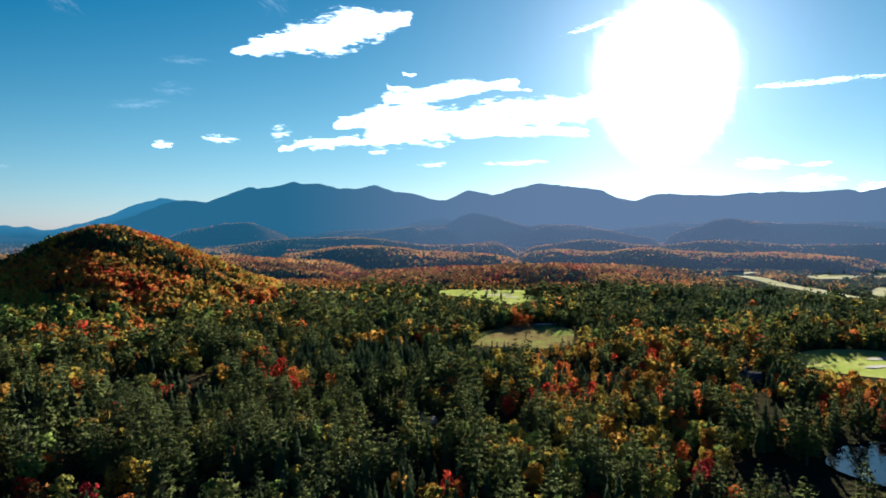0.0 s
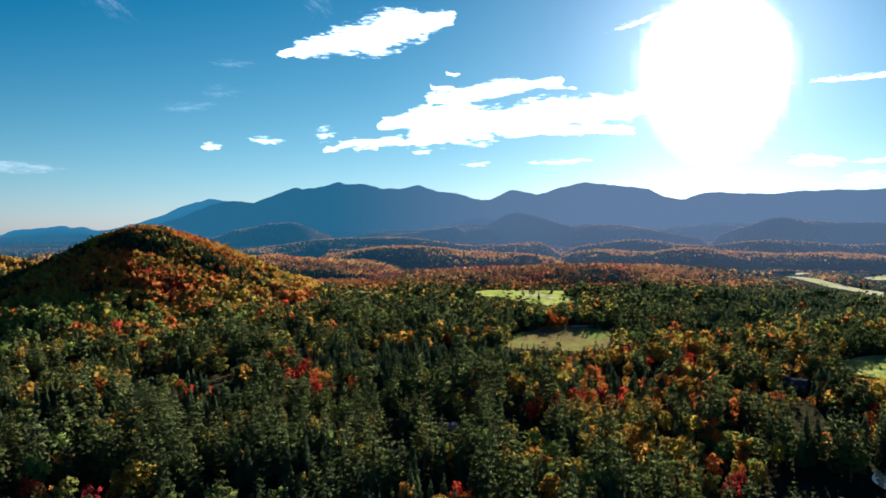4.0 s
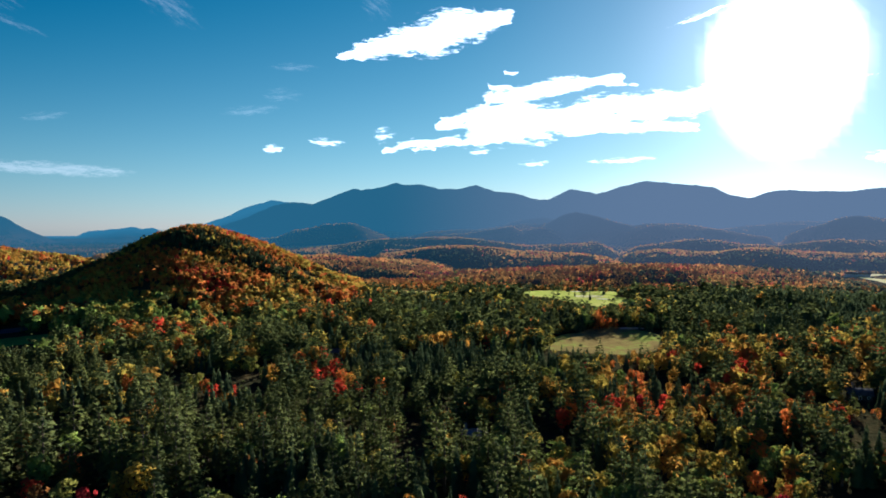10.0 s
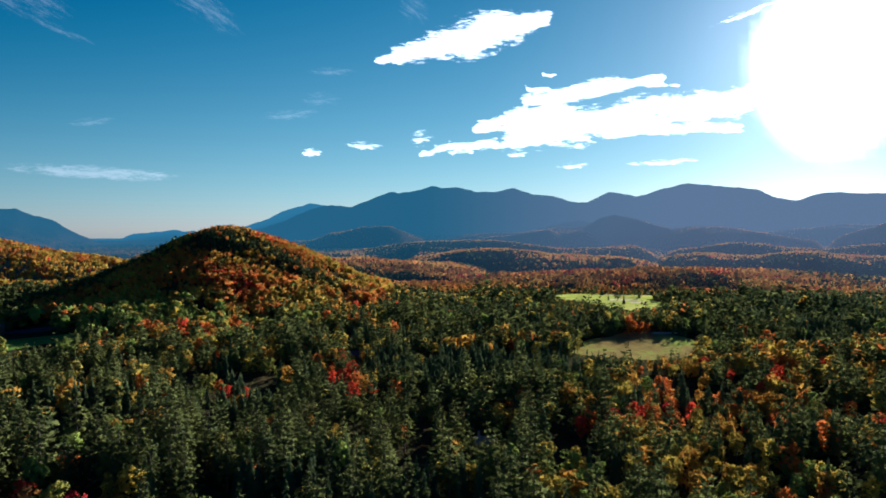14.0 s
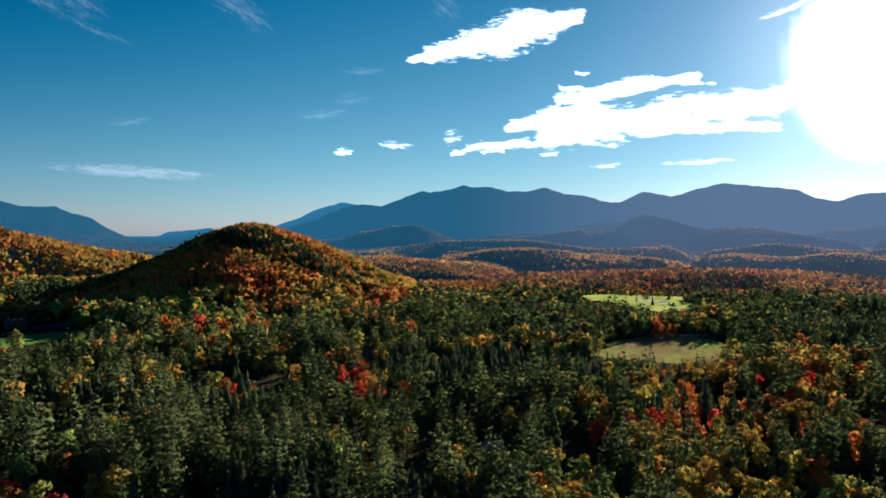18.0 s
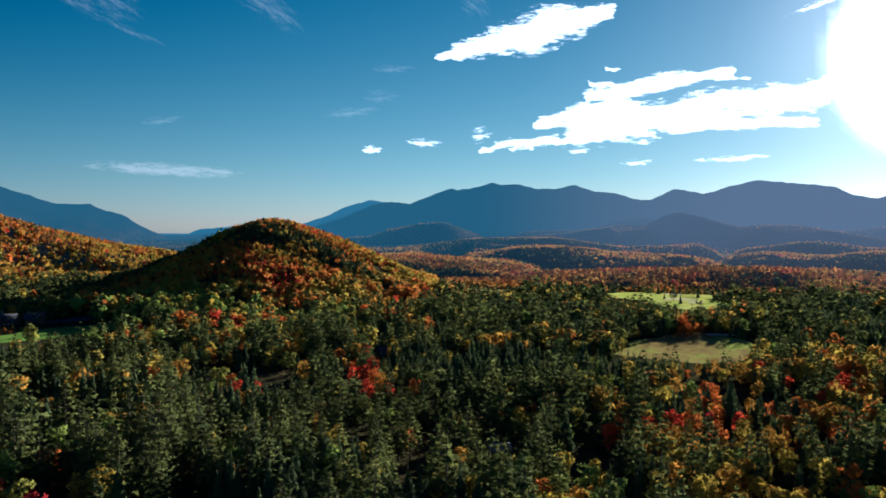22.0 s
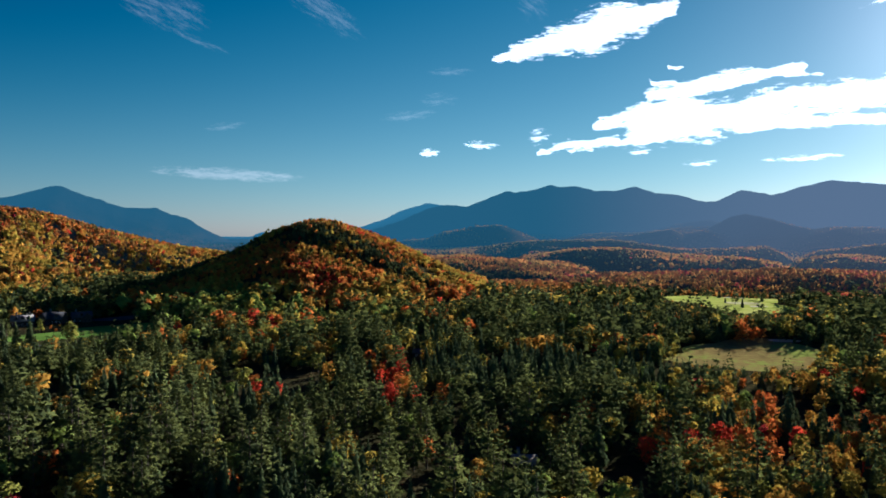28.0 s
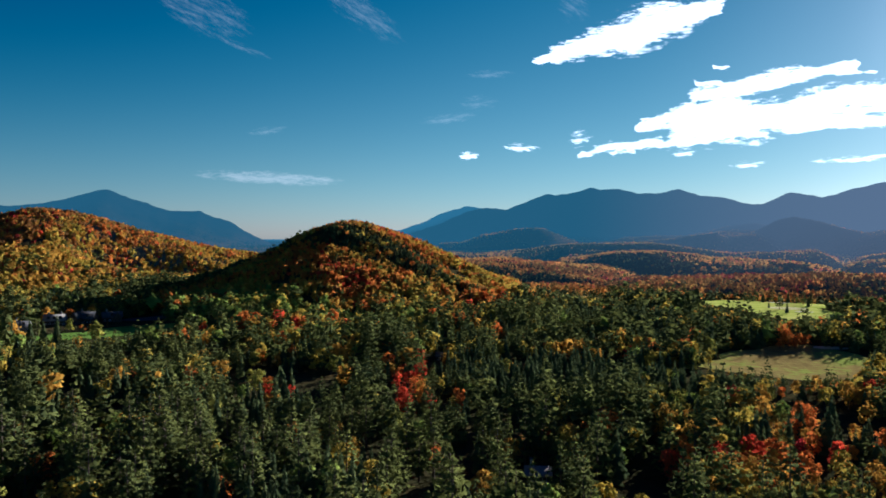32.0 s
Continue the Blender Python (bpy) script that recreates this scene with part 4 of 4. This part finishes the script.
def joined(name, x, y, hue, rng, counts, label, scale=1.0, variants=5, shrink=None, far=False):
    """A stand of trees as one mesh of real crowns."""
    tris, mats, nrms = [], [], []
    tall = stature(x, y)
    keep = (tall > 0.42) | (hue > 1) | (hash2(np.floor(x * 5), np.floor(y * 5), 9) > 0.7)
    x, y, hue, tall = x[keep], y[keep], hue[keep], tall[keep]
    z = surface(x, y)
    if shrink:
        tall = tall * np.interp(np.hypot(x, y), *shrink)
    for h in range(len(HUES)):
        shape = SHAPE_OF[HUES[h]]
        for v in range(variants):
            pick = np.where((hue == h) & (np.arange(len(x)) % variants == v))[0]
            if not len(pick):
                continue
            t, nr = crown_normals(SHAPES[shape](100 * v + 7, counts[shape]), shape)
            a = rng.uniform(0, 2 * math.pi, len(pick))
            s = rng.uniform(0.78, 1.18, len(pick)) * scale * tall[pick]
            wide = s * rng.uniform(0.75, 1.25, len(pick))
            c, sn = np.cos(a) * wide, np.sin(a) * wide
            px = t[None, :, :, 0] * c[:, None, None] - t[None, :, :, 1] * sn[:, None, None] + x[pick][:, None, None]
            py = t[None, :, :, 0] * sn[:, None, None] + t[None, :, :, 1] * c[:, None, None] + y[pick][:, None, None]
            pz = t[None, :, :, 2] * s[:, None, None] + z[pick][:, None, None]
            tris.append(np.stack([px, py, pz], -1).reshape(-1, 3).astype(np.float32))
            mats.append(np.full(len(pick) * len(t), h))
            if not far:
                ca, sa = np.cos(a)[:, None, None], np.sin(a)[:, None, None]
                nrms.append(np.stack([nr[None, ..., 0] * ca - nr[None, ..., 1] * sa, nr[None, ..., 0] * sa + nr[None, ..., 1] * ca, nr[None, ..., 2] + 0 * ca], -1).reshape(-1, 3).astype(np.float32))
    co = np.concatenate(tris)
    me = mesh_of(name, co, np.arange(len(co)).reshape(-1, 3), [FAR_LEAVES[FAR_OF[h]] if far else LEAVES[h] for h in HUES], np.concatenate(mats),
                 normals=None if far else np.concatenate(nrms))
    return tagged(new(name, me), label, "forest", kind="stuff")


# far and middle woods
x, y, hue, rng = scatter(7.8, 1500, 2300, 5, -60, 36)
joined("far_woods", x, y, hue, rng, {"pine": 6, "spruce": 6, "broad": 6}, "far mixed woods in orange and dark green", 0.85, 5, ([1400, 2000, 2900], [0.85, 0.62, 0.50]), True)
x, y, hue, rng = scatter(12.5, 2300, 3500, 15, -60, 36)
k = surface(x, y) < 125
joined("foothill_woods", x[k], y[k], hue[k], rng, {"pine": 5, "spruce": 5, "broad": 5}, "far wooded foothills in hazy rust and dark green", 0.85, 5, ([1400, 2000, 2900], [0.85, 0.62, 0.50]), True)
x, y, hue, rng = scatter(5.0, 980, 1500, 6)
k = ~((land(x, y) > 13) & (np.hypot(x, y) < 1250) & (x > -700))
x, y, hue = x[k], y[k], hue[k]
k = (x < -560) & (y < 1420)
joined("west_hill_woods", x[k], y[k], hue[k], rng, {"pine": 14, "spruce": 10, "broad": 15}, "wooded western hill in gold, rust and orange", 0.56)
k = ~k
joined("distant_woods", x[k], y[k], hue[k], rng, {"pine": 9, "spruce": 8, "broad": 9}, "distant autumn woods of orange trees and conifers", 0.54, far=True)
x, y, hue, rng = scatter(6.3, 520, 980, 7)
k = ~((land(x, y) > 13) & (x > -700))
x, y, hue = x[k], y[k], hue[k]
k = np.hypot(x - 30, y - 60) < 700
joined("middle_woods", x[k], y[k], hue[k], rng, {"pine": 150, "spruce": 60, "broad": 104}, "mixed autumn woods of dark conifers and bright trees")
joined("outer_woods", x[~k], y[~k], hue[~k], rng, {"pine": 48, "spruce": 28, "broad": 34}, "dark conifer woods with scattered autumn trees")
x, y, hue, rng = scatter(6.4, 0, 120, 9, -180, 180)
joined("lower_woods", x, y, hue, rng, {"pine": 260, "spruce": 110, "broad": 150}, "dense mixed woods below the flight")
x, y, hue, rng = scatter(7.6, 120, 300, 10, 48, 294)
joined("rear_woods", x, y, hue, rng, {"pine": 32, "spruce": 24, "broad": 28}, "mixed pine and autumn woods behind the flight")

x, y, hue, rng = scatter(3.9, 560, 1250, 12)
k = (land(x, y) > 13) & (x > -700)
joined("hill_woods", x[k], y[k], hue[k], rng, {"pine": 24, "spruce": 18, "broad": 18}, "wooded hillside in orange, gold and red", 0.66)

# near woods: the nearest of each kind as trees of their own
x, y, hue, rng = scatter(5.7, 120, 520, 8)
tall = stature(x, y)
KIND = np.array([0, 1, 2, 2, 3, 3, 4, 4, 5, 5])[hue]
dist = np.hypot(x - 45, y - 70) + np.where(np.abs(np.degrees(np.arctan2(x - 30, y - 60)) + 12) > 46, 400, 0)
own = np.zeros(len(x), bool)
for kd in range(6):
    w = np.where((KIND == kd) & (dist > 165))[0]
    own[w[np.argsort(dist[w])[:230]]] = True
joined("near_woods", x[~own], y[~own], hue[~own], rng, {"pine": 350, "spruce": 130, "broad": 190}, "dense mixed woods of pine, spruce and autumn maples", variants=6)

TREE_NAMES = {"pine": ("white_pine", "tall olive-green white pine with layered feathery boughs"), "spruce": ("spruce_tree", "narrow dark green spruce in the dense forest"),
              "olive": ("birch_tree", "olive-green leafy tree turning in autumn"), "green": ("ash_tree", "fresh green leafy tree among conifers"),
              "yellow": ("birch_tree", "bright yellow autumn birch among conifers"), "gold": ("beech_tree", "golden autumn tree in the forest canopy"),
              "orange": ("maple_tree", "glowing orange autumn maple in the forest"), "rust": ("oak_tree", "rust-brown autumn tree in the forest"),
              "red": ("maple_tree", "bright red autumn maple among dark pines"), "crimson": ("maple_tree", "deep crimson autumn maple among dark pines")}
MODELS = {}


def tree_model(h, v):
    """The shared crown and trunk of one kind of tree."""
    if (h, v) not in MODELS:
        shape = SHAPE_OF[h]
        t = SHAPES[shape](900 + 13 * v, {"pine": 700, "spruce": 300, "broad": 620}[shape])
        t, nr = crown_normals(t, shape)
        crown = mesh_of("crown", t.reshape(-1, 3), np.arange(len(t) * 3).reshape(-1, 3), [LEAVES[h]], normals=nr.reshape(-1, 3))
        MODELS[h, v] = crown, trunk_mesh("trunk", STATURE[shape] * 0.86, {"pine": 0.38, "spruce": 0.24, "broad": 0.26}[shape])
    return MODELS[h, v]


def plant(h, v, px, py, scale, turn):
    crown, trunk = tree_model(h, v)
    name, label = TREE_NAMES[h]
    root = tagged(new(name), label, "tree", "trees of the forest")
    root.matrix_world = pose(px, py, float(land(px, py)), 0, 0, turn) @ Matrix.Diagonal((scale, scale, scale, 1))
    part("trunk", trunk, root)
    part("crown", crown, root)
    return root


for i in np.where(own)[0]:
    plant(HUES[hue[i]], int(i) % 5, x[i], y[i], rng.uniform(0.80, 1.18) * float(tall[i]) * (0.86 if hue[i] > 1 else 1.0), rng.uniform(0, 360))

for h, spots in MARKED.items():
    for i, (px, py) in enumerate(spots):
        plant(h, i % 4, px, py, (0.70 + 0.14 * ((i * 7) % 4)) * (1.2 if py < 300 else 1.0) if h != "pine" else 0.95, 77 * i % 360)


# ---------------------------------------------------------------- buildings
M_SHINGLE = rough_material("roof_shingles", [(0.4, (0.045, 0.045, 0.048)), (0.9, (0.10, 0.098, 0.10))], 2.2, bump=0.4)
M_PALE_ROOF = rough_material("weathered_roof", [(0.4, (0.16, 0.145, 0.13)), (0.9, (0.27, 0.25, 0.23))], 2.2, bump=0.4)
M_TIMBER = rough_material("stained_siding", [(0.4, (0.055, 0.040, 0.030)), (0.9, (0.11, 0.08, 0.06))], 1.5, bump=0.3)
M_WHITE = rough_material("white_siding", [(0.4, (0.62, 0.60, 0.56)), (0.9, (0.78, 0.76, 0.72))], 3.0, bump=0.1)
M_STONE = rough_material("fieldstone", [(0.4, (0.16, 0.145, 0.125)), (0.9, (0.34, 0.31, 0.27))], 0.9, bump=0.7)
m, n, l = nodes_of("window_glass")
n["Principled BSDF"].inputs["Base Color"].default_value = (0.02, 0.025, 0.03, 1)
n["Principled BSDF"].inputs["Roughness"].default_value = 0.05
M_GLASS = m


def box_mesh(name, size, mat, at=(0, 0, 0)):
    bm = bmesh.new()
    bmesh.ops.create_cube(bm, size=1.0)
    for v in bm.verts:
        v.co = Vector((v.co.x * size[0] + at[0], v.co.y * size[1] + at[1], v.co.z * size[2] + at[2]))
    bmesh.ops.bevel(bm, geom=bm.edges[:], offset=min(size) * 0.06, segments=1, affect="EDGES")
    me = bpy.data.meshes.new(name)
    bm.to_mesh(me)
    bm.free()
    me.materials.append(mat)
    return me


def gable_roof(name, w, d, rise, thick, over, mat, z0):
    """Two slopes with eaves and thickness; the ridge runs along x."""
    a, b = w / 2 + over, d / 2 + over
    drop = over * rise / (d / 2)
    prof = [(-b, -drop), (0, rise), (b, -drop), (b, -drop + thick), (0, rise + thick), (-b, -drop + thick)]
    v = [(sx * a, y_, z0 + z_) for sx in (-1, 1) for y_, z_ in prof]
    f = [(0, 1, 7, 6), (1, 2, 8, 7), (2, 3, 9, 8), (3, 4, 10, 9), (4, 5, 11, 10), (5, 0, 6, 11), (0, 5, 4, 1), (1, 4, 3, 2), (6, 7, 10, 11), (7, 8, 9, 10)]
    return mesh_of(name, v, f, [mat])


def gable_walls(name, w, d, h, rise, mat):
    a, b = w / 2, d / 2
    v = [(sx * a, y_, z_) for sx in (-1, 1) for y_, z_ in ((-b, -1.5), (b, -1.5), (b, h), (0, h + rise), (-b, h))]
    me = bpy.data.meshes.new(name)
    me.from_pydata(v, [], [(0, 1, 2, 3, 4), (9, 8, 7, 6, 5), (0, 4, 9, 5), (1, 6, 7, 2)])
    me.materials.append(mat)
    return me


def house(name, px, py, turn, w, d, h, rise, wall_mat, roof_mat, label, dormers=0, chimneys=1, wing=None):
    root = tagged(new(name), label, "house", "buildings among the trees")
    root.matrix_world = pose(px, py, float(land(px, py)), 0, 0, turn)
    part("wall", gable_walls("wall", w, d, h, rise, wall_mat), root)
    part("roof", gable_roof("roof", w, d, rise, 0.28, 0.7, roof_mat, h), root)
    for k in range(chimneys):
        cx = (-0.28 + 0.56 * k) * w
        c = part("chimney", box_mesh("chimney", (1.1, 1.1, rise + 2.4), M_STONE, (cx, 0.8, h + (rise + 2.4) / 2)), root)
        part("chimney_cap", box_mesh("chimney_cap", (1.4, 1.4, 0.2), M_SHINGLE, (cx, 0.8, h + rise + 2.5)), c)
    for k in range(dormers):
        dx = (k + 0.5) / dormers * w * 0.8 - w * 0.4
        dm = part("dormer", gable_walls("dormer", 2.4, 2.6, 1.5, 1.0, wall_mat), root)
        dm.matrix_local = pose(dx, -d * 0.30, h + rise * 0.28, 0, 0, 90)
        part("dormer_roof", gable_roof("dormer_roof", 2.6, 2.8, 1.1, 0.16, 0.3, roof_mat, 1.5), dm)
        part("pane", box_mesh("pane", (0.06, 1.2, 1.1), M_GLASS, (-1.24, 0, 0.8)), dm)
    storeys = max(1, int(h // 2.8))
    cols = max(2, int(w // 3.2))
    for s_ in range(storeys):
        for k in range(cols):
            wx, wz = (k + 0.5) / cols * w - w / 2, 1.5 + 2.8 * s_
            if s_ == 0 and k == cols // 2:
                dr = part("door", box_mesh("door", (1.1, 0.12, 2.1), M_TIMBER, (wx, -d / 2 - 0.05, 1.05)), root)
                part("door_frame", box_mesh("door_frame", (1.4, 0.06, 2.3), M_WHITE, (wx, -d / 2 - 0.02, 1.12)), dr)
                continue
            fr = part("window", box_mesh("window", (1.3, 0.10, 1.5), M_WHITE, (wx, -d / 2 - 0.04, wz)), root)
            part("pane", box_mesh("pane", (1.0, 0.06, 1.2), M_GLASS, (wx, -d / 2 - 0.09, wz)), fr)
    if wing:
        ww, wd, wh, wr, wx = wing
        wg = part("wing", gable_walls("wing", ww, wd, wh, wr, wall_mat), root)
        wg.matrix_local = pose(wx, -d / 2 - ww / 2 + 1.0, 0, 0, 0, 90)
        part("wing_roof", gable_roof("wing_roof", ww, wd, wr, 0.28, 0.6, roof_mat, wh), wg)
        for k in (-1, 1):
            part("pane", box_mesh("pane", (0.08, 1.2, 1.5), M_GLASS, (-ww / 2 - 0.03, k * wd * 0.24, 1.8)), wg)
    return root


house("house", -498, 498, 42, 13, 8, 4.0, 3.8, M_STONE, M_SHINGLE, "gabled stone cottage with white trim and a grey roof", 2, 1, (6, 6, 3.6, 3.2, -3))
house("lodge", -503, 532, 46, 17, 10, 4.6, 4.4, M_TIMBER, M_PALE_ROOF, "large timber lodge with a pale weathered roof", 3, 2)
house("lodge", -490, 553, 20, 17, 10, 4.6, 5.4, M_TIMBER, M_SHINGLE, "large dark timber lodge with steep gables", 2, 1, (8, 7, 5.6, 4.4, -5))
house("lodge", -478, 570, 52, 16, 9, 4.2, 4.4, M_TIMBER, M_SHINGLE, "dark timber lodge with a lit gable", 1, 1, (8, 7, 5.0, 4.2, 4))
house("cabin", -8, 349, 20, 8, 6, 2.7, 2.0, M_TIMBER, M_PALE_ROOF, "small cabin with a pale roof half hidden by trees", 0, 1)
house("cabin", 199, 452, -15, 12, 8, 3.0, 2.6, M_TIMBER, M_SHINGLE, "dark roofed cabin among autumn trees", 0, 1)
house("cabin", -130, 535, 15, 9, 7, 2.9, 2.2, M_TIMBER, M_SHINGLE, "small dark cabin in the woods", 0, 0)
house("clubhouse", 655, 1590, -20, 46, 14, 6.0, 3.4, M_WHITE, M_PALE_ROOF, "long white clubhouse beside the golf course", 3, 1)

# the drive to the lodge
k = np.linspace(0, 1, 40)
cx, cy = -440 + 90 * k, 420 + 88 * k + 6 * np.sin(k * 4)
tx, ty = np.gradient(cx), np.gradient(cy)
ln = np.hypot(tx, ty)
rows = [np.stack([cx - ty / ln * o, cy + tx / ln * o, land(cx - ty / ln * o, cy + tx / ln * o) + 0.5], -1) for o in (-2.4, -0.8, 0.8, 2.4)]
tagged(new("road", mesh_of("road", np.stack(rows, 1).reshape(-1, 3), grid_faces(40, 4), [M_ROAD], smooth_=True)), "narrow grey drive to the lodge", "road", kind="structure")

# green, bunkers and bare sand
for nm, px, py, a, b, mt, lab, cat in (("putting_green", 82, 1016, 22, 15, M_FAIRWAY, "smooth pale putting green", "putting green"), ("sand_bunker", 73, 1100, 13, 7, M_SAND, "pale sand bunker", "bunker"),
                                       ("sand_bunker", 98, 985, 10, 6, M_SAND, "pale sand bunker", "bunker"), ("gravel_yard", 104, 706, 12, 7, M_SAND, "pale gravel yard beside the meadow", "gravel"),
                                       ("parking_yard", -452, 584, 26, 11, M_ROAD, "grey paved parking yard beside the lodge", "parking"), ("sand_bunker", 326, 524, 11, 4, M_SAND, "pale sand bunker", "bunker"), ("sand_bunker", 305, 492, 10, 4, M_SAND, "pale sand bunker", "bunker")):
    tagged(new(nm, mesh_of(nm, *patch(px, py, a, b, 20, 0.7), [mt], smooth_=True)), lab, cat, kind="structure")

# trees that stand alone on the grass and round the lawn
for h, px, py, s in (("pine", 46, 1112, 0.9), ("pine", 66, 1124, 1.0), ("spruce", 84, 1118, 1.2), ("pine", 100, 1084, 0.9), ("pine", 108, 1068, 0.8), ("pine", 34, 1088, 0.8), ("pine", 73, 997, 1.0), ("spruce", 80, 968, 0.9), ("spruce", 62, 1010, 0.6), ("pine", 40, 1060, 0.8), ("spruce", 55, 1090, 1.0), ("pine", 92, 1100, 0.9), ("spruce", 104, 1050, 0.9),
                     ("spruce", -424, 441, 1.45), ("spruce", -413, 447, 1.6), ("spruce", -406, 452, 1.5), ("spruce", -401, 459, 1.7), ("olive", -373, 469, 1.5), ("olive", -452, 508, 0.9),
                     ("gold", -512, 530, 1.2), ("orange", -520, 512, 1.2), ("gold", -492, 562, 1.2), ("orange", -506, 548, 1.1), ("pine", -440, 470, 0.8), ("pine", -452, 480, 0.75), ("yellow", 22, 592, 0.8), ("spruce", 640, 1240, 1.0), ("spruce", 660, 1260, 1.1),
                     ("pine", 880, 1600, 0.8), ("spruce", 930, 1630, 1.0), ("spruce", 620, 1130, 0.9), ("pine", 655, 1330, 0.8), ("spruce", 1010, 1640, 1.0)):
    plant(h, int(abs(px)) % 4, px, py, s, px * 7 % 360)
